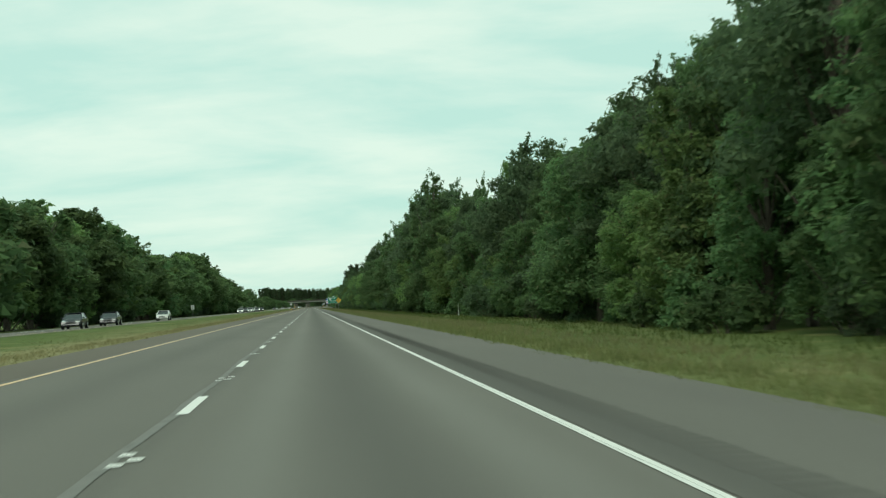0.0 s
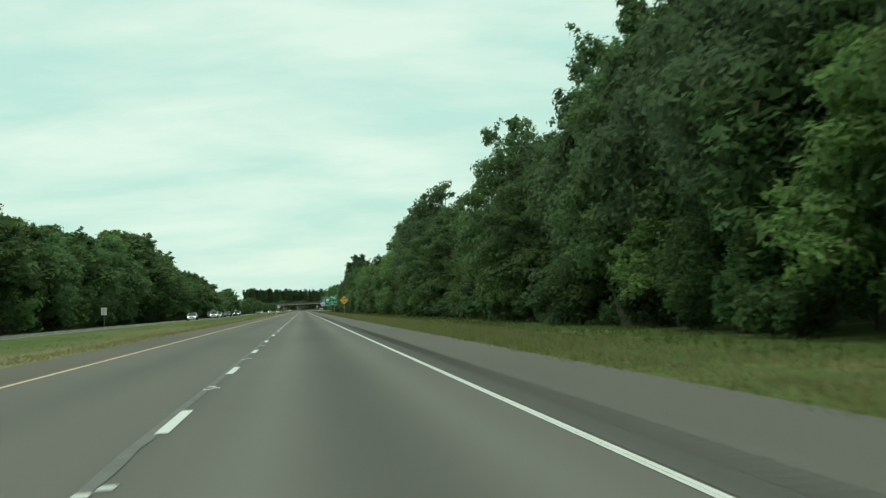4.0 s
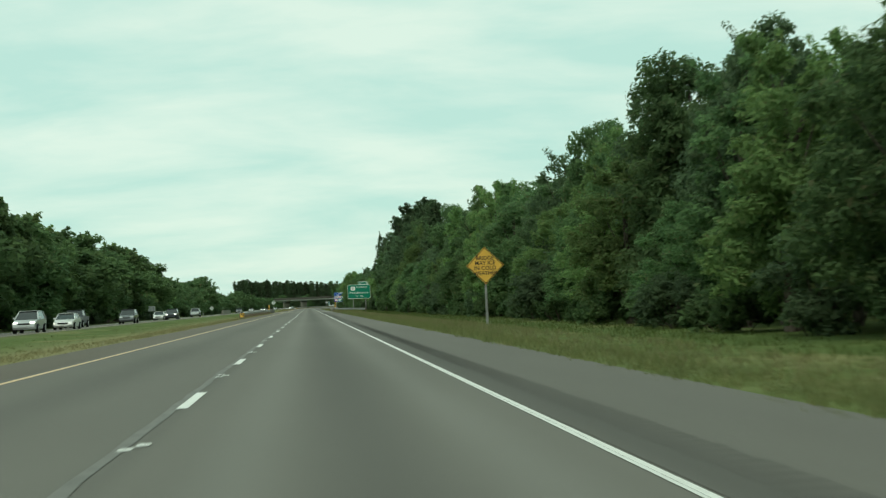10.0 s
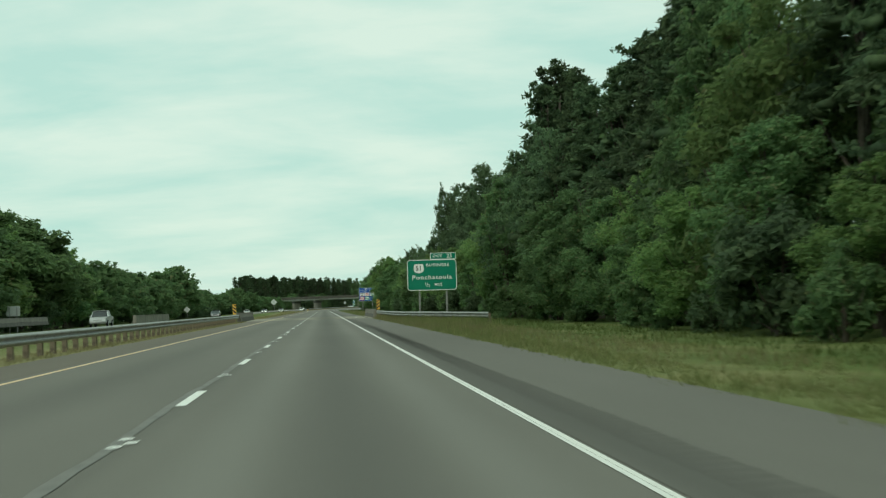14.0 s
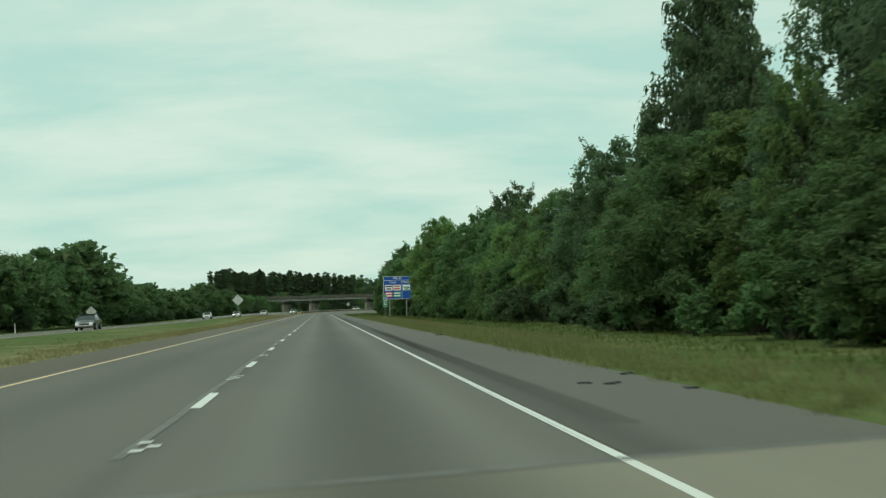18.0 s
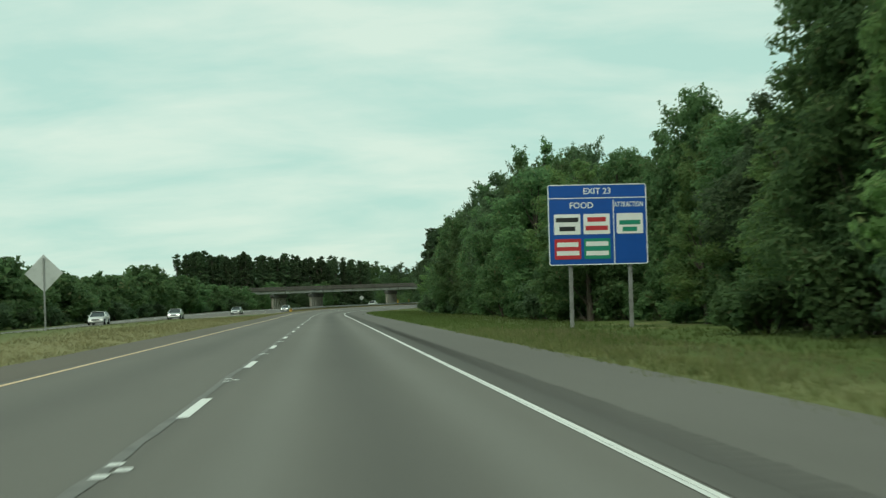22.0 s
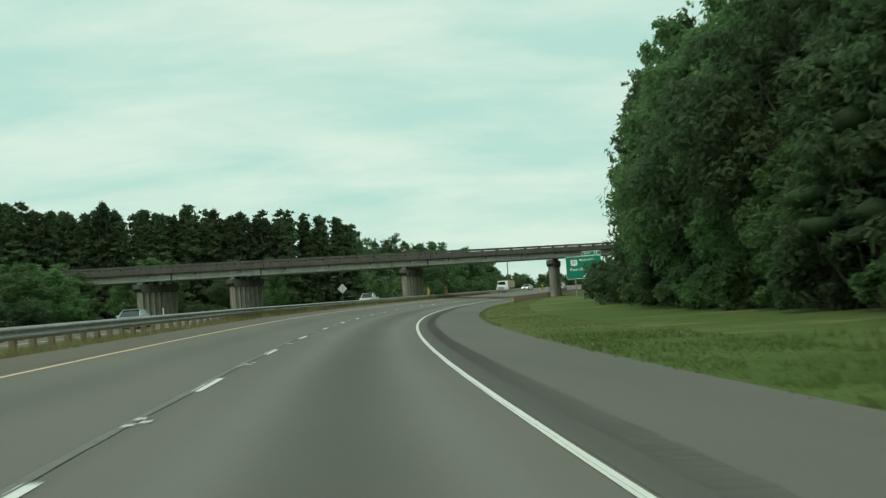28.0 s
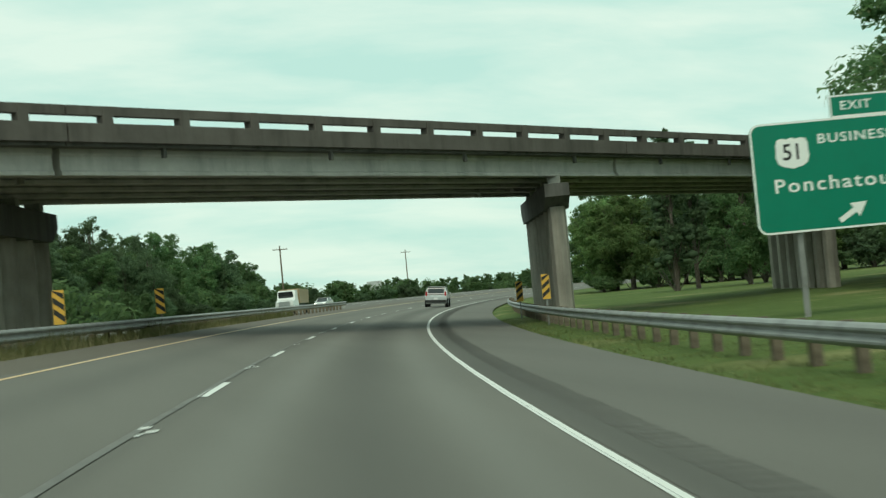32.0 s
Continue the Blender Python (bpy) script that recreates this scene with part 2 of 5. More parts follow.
def rod(r1, r2, h, at=(0, 0, 0), rot=(0, 0, 0), sides=12, bm=None):
    own = bmesh.new()
    bmesh.ops.create_cone(own, cap_ends=True, segments=sides, radius1=r1, radius2=r2, depth=h, matrix=pose(0, 0, h / 2))
    bmesh.ops.transform(own, matrix=pose(*at, *rot), verts=own.verts)
    return joined(bm, own)


def joined(bm, own):
    if bm is None:
        return own
    me = bpy.data.meshes.new("joint")
    own.to_mesh(me)
    own.free()
    bm.from_mesh(me)
    bpy.data.meshes.remove(me)
    return bm


def thing(name, m, label, category, group="", kind=""):
    e = new(name)
    e.empty_display_size = 0.3
    e.matrix_basis = m
    return tagged(e, label, category, group, kind)


def strip(name, s_list, columns, height, mat, parent=None, attribute="across", value=None):
    """A sheet along the road: columns are offsets u; height(s, u) gives z; the attribute carries u (or value(s, u))."""
    verts, vals = [], []
    for s in s_list:
        x, y, h = line(s)
        c, d = math.cos(h), math.sin(h)
        for u in columns:
            verts.append((x + u * c, y - u * d, height(s, u)))
            vals.append(value(s, u) if value else u)
    n = len(columns)
    faces = [(i * n + j, i * n + j + 1, (i + 1) * n + j + 1, (i + 1) * n + j)
             for i in range(len(s_list) - 1) for j in range(n - 1)]
    ob = mesh_object(name, verts, faces, mat, parent, smooth=True)
    a = ob.data.attributes.new(attribute, "FLOAT", "POINT")
    a.data.foreach_set("value", vals)
    return ob


def steps(a, b, d):
    n = max(int(round((b - a) / d)), 1)
    return [a + (b - a) * i / n for i in range(n + 1)]


# ---------------------------------------------------------------- ground and carriageways
def far_z(s, u):
    return ground_z(s, u)


def dryness(s, u):
    d = abs(u + 6.2) * 0.75 if u < 0 else abs(u - 7.0)
    w = max(0.0, 1 - d / (2.6 if u < 0 else 1.5)) * (1.0 if u < 0 else 0.38)
    if -13 < u < -6:
        w += 0.22
    if u > 0 and s > 880:
        w *= max(0.25, 1 - (s - 880) / 80)
    n = noise.noise(Vector((s * 0.02, u * 0.2, 3.0))) - (0.25 if u > 0 and s > 920 else 0)
    return min(max(w + 0.35 * n, 0.0), 0.8)


tagged(strip("ground", steps(-400, 2600, 4.0),
             [-700, -300, -120, -70, -50, -42, -38, -34, -31, -29, -27.75, -27.65, -25, -21.5, -18, -16.8, -16.7, -15, -13, -11, -9, -8, -7, -6.5, -6, -5.5, -5.2, -5.08, -3, 0, 3, 6.1, 6.22, 6.7, 7.2, 8, 9, 10, 11.5, 13, 15, 18, 24, 35, 60, 120, 300, 700],
             far_z, M["grass"], attribute="dry", value=dryness), "mown grass verge with straw patches", "ground", kind="structure")


road = tagged(strip("road", steps(-400, 2600, 5.0), [-5.12, -3.5, -1.8, 0, 1.78, 3.53, 3.85], road_z, M["lane"]),
              "worn grey asphalt carriageway of two lanes", "road", kind="structure")
tagged(strip("shoulder_paved", steps(-400, 2600, 5.0), [3.60, 4.5, 6.22], lambda s, u: road_z(s, u) + 0.004, M["shoulder"]),
       "grey asphalt hard shoulder beside the lanes", "shoulder", kind="structure")
tagged(strip("shoulder_bend", steps(985, 1720, 5.0), [6.2, 6.77], lambda s, u: road_z(s, 6.2 + (u - 6.2) * ease(s)) + 0.0045, M["shoulder"]),
       "widening of the grey hard shoulder in the bend", "shoulder", kind="structure")
tagged(strip("road_opposite", steps(-400, 2600, 5.0), [OPP - 6.2, OPP - 3.53, OPP, OPP + 3.53, OPP + 4.75], opp_z, M["shoulder"]),
       "grey asphalt carriageway of the opposite direction", "road", kind="structure")

M["dirt"] = asphalt_material("gritty_edge", (0.122, 0.106, 0.086), [])
tagged(strip("shoulder_dirt", steps(-400, 2600, 2.0), [-5.12, -4.4, -3.62], lambda s, u: road_z(s, u + (0.10 * noise.noise(Vector((s * 0.4, 3, 0))) if u > -3.7 else 0)) + 0.004, M["dirt"]),
       "brownish gritty strip beside the yellow line", "shoulder", kind="structure")

LIFT = 0.006


def band(name, s_list, u0, u1, mat, label, z=road_z):
    ob = strip(name, s_list, [u0, u1], lambda s, u: z(s, u) + LIFT, mat)
    return tagged(ob, label, "road marking", kind="structure")


band("edge_line_white", steps(-400, 2600, 5.0), 3.468, 3.566, M["white_line"], "solid white edge line, slightly worn")
band("edge_line_yellow", steps(-400, 2600, 5.0), -3.44, -3.33, M["yellow_line"], "solid yellow edge line, faded")
band("edge_line_white_opposite", steps(-400, 2600, 5.0), OPP - 3.61, OPP - 3.45, M["white_line"], "solid white edge line", opp_z)
band("edge_line_yellow_opposite", steps(-400, 2600, 5.0), OPP + 3.45, OPP + 3.61, M["yellow_line"], "solid yellow edge line", opp_z)

DASH0 = 16.37
DASH_SHIFT = ((15, 0.41), (54, -0.31), (93, 0.42), (131, -0.54), (247, 0.83), (286, 0.04), (324, -0.46), (363, 0.22), (402, -0.86), (440, -0.46), (478, 0.79), (517, -0.07), (631, 0.53), (670, -0.11), (708, 0.60), (747, -0.18), (786, 0.11), (824, -0.25), (863, 0.47), (902, -0.59), (940, 0.11), (979, -0.37), (1017, -0.02), (1114, 0.05), (1133, -0.00), (1171, 0.06), (1210, -0.09), (1248, 0.10))



# ---------------------------------------------------------------- more materials
M["galvanised"] = plain("galvanised_steel", (0.285, 0.285, 0.278), 0.6, 0.35, 0.18, 2.0)
M["post_wood"] = plain("weathered_timber", (0.17, 0.14, 0.105), 0.9, 0, 0.25, 5.0, 0.2)
M["sign_green"] = plain("sign_green", (0.0, 0.18, 0.108), 0.45, 0, 0.05, 1.2)
M["sign_white"] = plain("sign_white", (0.80, 0.80, 0.78), 0.5, 0, 0.04, 2.0)
M["sign_blue"] = plain("sign_blue", (0.006, 0.075, 0.36), 0.45, 0, 0.05, 1.2)
M["sign_yellow"] = plain("sign_yellow", (0.70, 0.40, 0.06), 0.5, 0, 0.06, 2.0)
M["sign_black"] = plain("sign_black", (0.018, 0.018, 0.018), 0.55, 0, 0.1, 4.0)
M["sign_back"] = plain("sign_aluminium", (0.52, 0.53, 0.52), 0.55, 0.25, 0.1, 2.0)
M["red"] = plain("red_panel", (0.50, 0.03, 0.04), 0.5, 0, 0.06, 3.0)
M["sea_green"] = plain("green_panel", (0.02, 0.24, 0.15), 0.5, 0, 0.06, 3.0)
M["rubber"] = plain("tyre_rubber", (0.02, 0.02, 0.02), 0.85, 0, 0.2, 8.0, 0.2)


def concrete_material(name, base, streaks=0.6):
    def build(t, b):
        n1, n2 = noise_at(t, 0.8, 6, 0.65), noise_at(t, 25.0, 3, 0.7)
        run = noise_at(t, 1.6, 5, 0.6, (1.0, 1.0, 0.10))
        col = ramp(t, n1, [(0.25, tuple(c * 0.7 for c in base)), (0.75, tuple(c * 1.15 for c in base))])
        col = mix(t, col, tuple(c * 0.28 for c in base), ramp_fac(t, run, 0.50, 0.72, streaks))
        t.links.new(col, b.inputs["Base Color"])
        b.inputs["Roughness"].default_value = 0.92
        b.inputs["Specular IOR Level"].default_value = 0.2
        bump(t, b, n2, 0.35, 0.012)
    return material(name, build)


def ramp_fac(t, value, lo, hi, top):
    w = node(t, "ShaderNodeMapRange")
    for i, v in ((1, lo), (2, hi), (3, 0.0), (4, top)):
        w.inputs[i].default_value = v
    t.links.new(value, w.inputs[0])
    return w.outputs[0]


M["concrete"] = concrete_material("weathered_concrete", (0.36, 0.33, 0.285), 0.5)
M["concrete_pale"] = concrete_material("pale_concrete", (0.40, 0.39, 0.35), 0.35)
# darker mix for the overpass's deck slabs, drains and cap beams
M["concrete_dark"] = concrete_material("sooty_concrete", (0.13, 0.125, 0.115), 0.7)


# ---------------------------------------------------------------- marks on the road
def dash(u, s, z=road_z):
    a = strip("lane_dash", [s - 1.47, s, s + 1.47], [u - 0.062, u + 0.062], lambda q, w: z(q, w) + LIFT, M["white_line"])
    return tagged(a, "white broken lane line dash, worn thermoplastic", "lane dash", "dashes of the lane line")


def dash_place(k):
    at = DASH0 + k * CYCLE
    return at + float(np.interp(at, [a for a, _ in DASH_SHIFT], [b for _, b in DASH_SHIFT]))


mark_rng = random.Random(12)
for k in range(-3, 140):
    dash(0.0, dash_place(k))
opp_verts, opp_faces = [], []
for k in range(-3, 170):
    s0 = 5 + k * CYCLE
    n = len(opp_verts)
    for s, u in ((s0, OPP - 0.06), (s0, OPP + 0.06), (s0 + 2.94, OPP + 0.06), (s0 + 2.94, OPP - 0.06)):
        p = place(s, u, opp_z(s, u) + LIFT)
        opp_verts.append(tuple(p))
    opp_faces.append((n, n + 1, n + 2, n + 3))
tagged(mesh_object("lane_line_opposite", opp_verts, opp_faces, M["white_line"]), "white broken lane line of the opposite carriageway", "road marking", kind="structure")

# short paint remnants between the dashes
bit_v, bit_f = [], []
for k in range(-3, 140):
    mid = (dash_place(k) + dash_place(k + 1)) / 2
    count = mark_rng.choice((2, 2, 3, 3, 4))
    for i in range(count):
        a = mid + (i - (count - 1) / 2) * 0.36
        off = (0.055 if i % 2 else -0.045) + mark_rng.uniform(-0.015, 0.015)
        n = len(bit_v)
        for ds, du in ((-0.10, -0.055), (-0.10, 0.055), (0.10, 0.055), (0.10, -0.055)):
            p = place(a + ds, off + du, road_z(a, off) + LIFT + 0.002)
            bit_v.append(tuple(p))
        bit_f.append((n, n + 1, n + 2, n + 3))
tagged(mesh_object("paint_remnants", bit_v, bit_f, M["white_line"]), "short white paint remnants between the lane dashes", "road marking", kind="stuff")

# milled rumble strip beside the edge line
M["milled"] = asphalt_material("milled_asphalt", (0.092, 0.086, 0.077), [])
rum_v, rum_f = [], []
s = -20.0
while s < 1420:
    if not 668 < s < 706:
        n = len(rum_v)
        w = mark_rng.uniform(-0.02, 0.02)
        for ds, du in ((-0.07, 3.93), (-0.07, 4.33), (0.07, 4.33), (0.07, 3.93)):
            rum_v.append(tuple(place(s + ds, du + w, road_z(s, du) + 0.0075)))
        rum_f.append((n, n + 1, n + 2, n + 3))
    s += 0.34
tagged(mesh_object("rumble_strip", rum_v, rum_f, M["milled"]), "milled rumble strip in the hard shoulder", "rumble strip", kind="stuff")

# sealed crack along the lane line, wandering
M["tar"] = plain("crack_sealant", (0.135, 0.128, 0.116), 0.7, 0, 0.2, 3.0)


def crack(name, s_from, s_to, u0, width, amp, step=0.9, lift=0.0045):
    cv, cf = [], []
    s = s_from
    while s < s_to:
        c = u0 + amp * noise.noise(Vector((s * 0.15, u0, 0))) + amp * 0.5 * noise.noise(Vector((s * 0.9, u0, 5)))
        w = width * (0.6 + 0.6 * abs(noise.noise(Vector((s * 0.5, u0, 9)))))
        cv += [tuple(place(s, c - w, road_z(s, c) + lift)), tuple(place(s, c + w, road_z(s, c) + lift))]
        if len(cv) > 2:
            n = len(cv)
            cf.append((n - 4, n - 3, n - 1, n - 2))
        s += step
    return tagged(mesh_object(name, cv, cf, M["tar"]), "narrow dark joint along the painted line", "road joint", kind="structure")


crack("edge_line_joint", -20, 669, 3.503, 0.0022, 0.016, 0.5, 0.010)
crack("edge_line_joint_far", 704, 1450, 3.503, 0.0022, 0.016, 0.5, 0.010)
crack("joint_middle", -20, 669, -0.085, 0.075, 0.05)
crack("joint_middle_far", 704, 1450, -0.085, 0.075, 0.05)


# ---------------------------------------------------------------- concrete bridge deck and its parapets
def deck_edge(s, u):
    return s + 0.45 * (u - 1.0)


deck_cols = [-5.6, -4.2, -1.8, 0, 1.8, 3.6, 5.0, 6.35]
dv, df, dval = [], [], []
for i in range(9):
    for u in deck_cols:
        s = deck_edge(671.0 + 31.0 * i / 8, u)
        dv.append(tuple(place(s, u, road_z(s, u) + 0.0052)))
        dval.append(u)
n = len(deck_cols)
df = [(i * n + j, i * n + j + 1, (i + 1) * n + j + 1, (i + 1) * n + j) for i in range(8) for j in range(n - 1)]
deck = tagged(mesh_object("bridge_deck", dv, df, M["concrete_deck"]), "pale worn concrete bridge deck", "bridge deck", kind="structure")
deck.data.attributes.new("across", "FLOAT", "POINT").data.foreach_set("value", dval)
for a in (671.0, 702.0):
    jv = [tuple(place(deck_edge(a, u) + d, u, road_z(a, u) + 0.009)) for u in (-5.6, 6.35) for d in (-0.09, 0.09)]
    tagged(mesh_object("deck_joint", jv, [(0, 1, 3, 2)], M["tar"]), "dark expansion joint across the deck", "joint", kind="structure")


def sweep(name, stations, profile, mat, parent=None, label="", closed=True, caps=True, smooth=False):
    """A profile of (du, dz) points swept along (s, u, z) stations of the road."""
    verts, faces = [], []
    k = len(profile)
    for s, u, z in stations:
        for du, dz in profile:
            verts.append(tuple(place(s, u + du, z + dz)))
    for i in range(len(stations) - 1):
        for j in range(k if closed else k - 1):
            a, b = i * k + j, i * k + (j + 1) % k
            faces.append((a, b, b + k, a + k))
    if caps and closed:
        faces.append(tuple(range(k - 1, -1, -1)))
        faces.append(tuple((len(stations) - 1) * k + j for j in range(k)))
    return mesh_object(name, verts, faces, mat, parent, label, smooth)


M["concrete_parapet"] = concrete_material("parapet_concrete", (0.235, 0.218, 0.190), 0.35)


M["concrete_grime"] = concrete_material("grimy_concrete", (0.135, 0.128, 0.115), 0.4)


def parapet(s0, s1, u, side, label):
    p = thing("bridge_parapet", Matrix.Identity(4), label, "parapet", "parapets of the bridge")
    prof = [(0, 0), (0.01 * side, 0.12), (0.06 * side, 0.30), (0.11 * side, 0.78), (0.36 * side, 0.78), (0.40 * side, 0)]
    st = [(s, u, road_z(s, u) - 0.02) for s in steps(s0, s1, 3.0)]
    sweep("wall", st, prof, M["concrete_parapet"], p)
    # dark exhaust grime with an uneven upper edge
    verts, k = [], 4
    for s, _, z in ((s, u, road_z(s, u) - 0.02) for s in steps(s0 + 0.8, s1 - 0.3, 0.6)):
        top = 0.40 + 0.10 * noise.noise(Vector((s * 0.35, u, 2.0))) + 0.05 * noise.noise(Vector((s * 1.3, u, 5.0)))
        for du, dz in ((-0.004, 0.0), (0.006, 0.12), (0.056, 0.30), (0.056 + (top - 0.30) * 0.104, top)):
            verts.append(tuple(place(s, u + side * du, z + dz)))
    faces = [(i * k + j, i * k + j + 1, (i + 1) * k + j + 1, (i + 1) * k + j) for i in range(len(verts) // k - 1) for j in range(k - 1)]
    mesh_object("grime_band", verts, faces, M["concrete_grime"], p, "dark grime along the foot of the wall")
    cap = [(0.09 * side, 0.78), (0.09 * side, 0.84), (0.40 * side, 0.84), (0.40 * side, 0.78)]
    sweep("coping", st, cap, M["concrete_parapet"], p)
    return p


parapet(676.5, 704.5, 6.35, 1, "weathered concrete bridge parapet stained dark near the road")
parapet(668.5, 692.0, -5.75, -1, "weathered concrete bridge parapet on the median side")
parapet(672.0, 700.0, OPP + 5.6, 1, "concrete parapet of the opposite carriageway's bridge")
parapet(672.0, 700.0, OPP - 7.2, -1, "concrete parapet on the far side of the opposite bridge")
for du, s0, s1 in ((4.95, 682.0, 700.0),):
    band("shoulder_stripe", steps(s0, s1, 3.0), du, du + 0.06, M["white_line"], "thin pale line on the bridge shoulder")

# sand and litter washed up along the parapet's foot
M["grit"] = plain("washed_grit", (0.26, 0.235, 0.19), 0.95, 0, 0.3, 7.0, 0.1)
grit_v, grit_f = [], []
for i, s in enumerate(steps(677.0, 704.0, 0.4)):
    inner = 6.05 + 0.16 * noise.noise(Vector((s * 0.8, 1.0, 4.0))) + 0.10 * noise.noise(Vector((s * 2.7, 2.0, 4.0)))
    grit_v += [tuple(place(s, inner, road_z(s, inner) + 0.007)), tuple(place(s, (inner + 6.36) / 2, road_z(s, 6.2) + 0.035)), tuple(place(s, 6.36, road_z(s, 6.36) + 0.04))]
    if i:
        n = len(grit_v)
        grit_f += [(n - 6, n - 5, n - 2, n - 3), (n - 5, n - 4, n - 1, n - 2)]
tagged(mesh_object("washed_grit", grit_v, grit_f, M["grit"]), "pale sand and grit along the bridge parapet", "grit", kind="stuff")

# ---------------------------------------------------------------- guard rails
W_BEAM = [(0.0, -0.155), (0.035, -0.135), (0.075, -0.095), (0.075, -0.065), (0.02, -0.02), (0.02, 0.02), (0.075, 0.065), (0.075, 0.095), (0.035, 0.135), (0.0, 0.155),
          (-0.012, 0.155), (0.02, 0.125), (0.058, 0.09), (0.058, 0.07), (0.004, 0.025), (0.004, -0.025), (0.058, -0.07), (0.058, -0.09), (0.02, -0.125), (-0.012, -0.155)]


def guardrail(s0, s1, offset, face, label, spacing=1.9, dip=0.0, post_mat="post_wood", height=0.53):
    """offset(s) gives u; face is +1 where the beam looks to greater u."""
    g = thing("guardrail", Matrix.Identity(4), label, "guardrail", "guard rails")
    st = []
    for s in steps(s0, s1, 1.9):
        u = offset(s)
        d = 0.0
        if dip and s - s0 < 8:
            d = dip * (1 - (s - s0) / 8) ** 2
        st.append((s, u, base_z(s, u) + height - d))
    prof = [(face * a, b) for a, b in W_BEAM]
    sweep("beam", st, prof, M["galvanised"], g, smooth=False)
    bm_src = box(0.15, 0.20, height + 0.22)
    post_me = bpy.data.meshes.new("post")
    bm_src.to_mesh(post_me)
    bm_src.free()
    post_me.materials.append(M[post_mat])
    blk = bpy.data.meshes.new("block")
    bm2 = box(0.18, 0.14, 0.32)
    bm2.to_mesh(blk)
    bm2.free()
    blk.materials.append(M[post_mat])
    s = s0 + 0.6
    while s < s1:
        u = offset(s) - face * 0.29
        z = base_z(s, u)
        o = new("post", post_me)
        o.matrix_basis = stand(s, u, z - 0.12, random.Random(int(s)).uniform(-3, 3))
        o.parent = g
        q = new("block", blk)
        q.matrix_basis = stand(s, offset(s) - face * 0.105, z + height - 0.16)
        q.parent = g
        s += spacing
    return g


def base_z(s, u):
    return road_z(s, u) if -5.3 < u < 6.3 else ground_z(s, u)


RAIL_END = 1233.5


def right_flare(s):
    return 6.75 + 4.0 * max(0.0, (640 - s) / 24.0) ** 2


guardrail(616.5, 677.5, right_flare, -1, "galvanised steel guard rail on timber posts, turned away at its end")
guardrail(547.5, 668.5, lambda s: -6.0, 1, "long galvanised guard rail along the grassy median")
guardrail(1084.0, 1352.0, lambda s: -5.9, 1, "galvanised guard rail along the median in the bend")
guardrail(RAIL_END, 1345.0, lambda s: 7.9, -1, "galvanised guard rail before the overpass pier")


# ---------------------------------------------------------------- signs
def text_mesh(words, size, mat, parent, at, align="CENTER", squeeze=1.0, turn=0.0, spread=1.0):
    """Raised letters in the built-in font, upright and facing the oncoming traffic."""
    cu = bpy.data.curves.new("text", "FONT")
    cu.body, cu.size, cu.align_x, cu.align_y, cu.extrude = words, size, align, "CENTER", 0.004
    cu.offset = size * 0.012
    cu.resolution_u = 3
    cu.space_character = spread
    tmp = new("text_source", cu)
    bpy.context.view_layer.update()
    me = bpy.data.meshes.new_from_object(tmp.evaluated_get(bpy.context.evaluated_depsgraph_get()))
    bpy.data.objects.remove(tmp)
    bpy.data.curves.remove(cu)
    me.materials.clear()
    me.materials.append(mat)
    me.name = "lettering"
    ob = new("lettering", me)
    ob.parent = parent
    ob.matrix_basis = pose(*at, 90, 0, 0) @ Matrix.Diagonal((squeeze, 1, 1, 1)) @ pose(0, 0, 0, 0, 0, turn)
    return ob


def rounded(w, h, r, n=5):
    pts = []
    for cx, cz, a0 in ((w / 2 - r, h / 2 - r, 0), (-w / 2 + r, h / 2 - r, 90), (-w / 2 + r, -h / 2 + r, 180), (w / 2 - r, -h / 2 + r, 270)):
        for i in range(n + 1):
            a = radians(a0 + 90 * i / n)
            pts.append((cx + r * math.cos(a), cz + r * math.sin(a)))
    return pts


def panel(name, outline, y0, y1, mat, parent, at=(0, 0), label=""):
    """A flat plate with the given x, z outline between y0 (front) and y1."""
    n = len(outline)
    v = [(x + at[0], y0, z + at[1]) for x, z in outline] + [(x + at[0], y1, z + at[1]) for x, z in outline]
    f = [tuple(range(n - 1, -1, -1)), tuple(range(n, 2 * n))] + [(i, (i + 1) % n, n + (i + 1) % n, n + i) for i in range(n)]
    return mesh_object(name, v, f, mat, parent, label)


def frame_ring(name, outer, inner, y0, y1, mat, parent, at=(0, 0)):
    n = len(outer)
    v = []
    for y in (y0, y1):
        v += [(x + at[0], y, z + at[1]) for x, z in outer] + [(x + at[0], y, z + at[1]) for x, z in inner]
    f = []
    for i in range(n):
        j = (i + 1) % n
        f += [(i, n + i, n + j, j), (i, j, 2 * n + j, 2 * n + i), (n + i, 3 * n + i, 3 * n + j, n + j)]
    return mesh_object(name, v, f, mat, parent)


def bordered(name, w, h, r, mat, parent, at, border=0.055, inset=0.0):
    board = panel(name, rounded(w, h, r), -0.03, 0.03, mat, parent, at)
    frame_ring("border", rounded(w - 2 * inset, h - 2 * inset, r), rounded(w - 2 * inset - 2 * border, h - 2 * inset - 2 * border, max(r - border, 0.01)), -0.036, -0.030, M["sign_white"], board, at)
    return board


def sign_posts(parent, xs, top, width=0.13, mat="galvanised", depth=0.5):
    for x in xs:
        bm = box(width, 0.10, top + depth, (x, 0.12, -depth), 0.008)
        box(0.02, 0.16, top + depth, (x, 0.12, -depth), 0, bm=bm)
        part("post", bm, M[mat], parent)


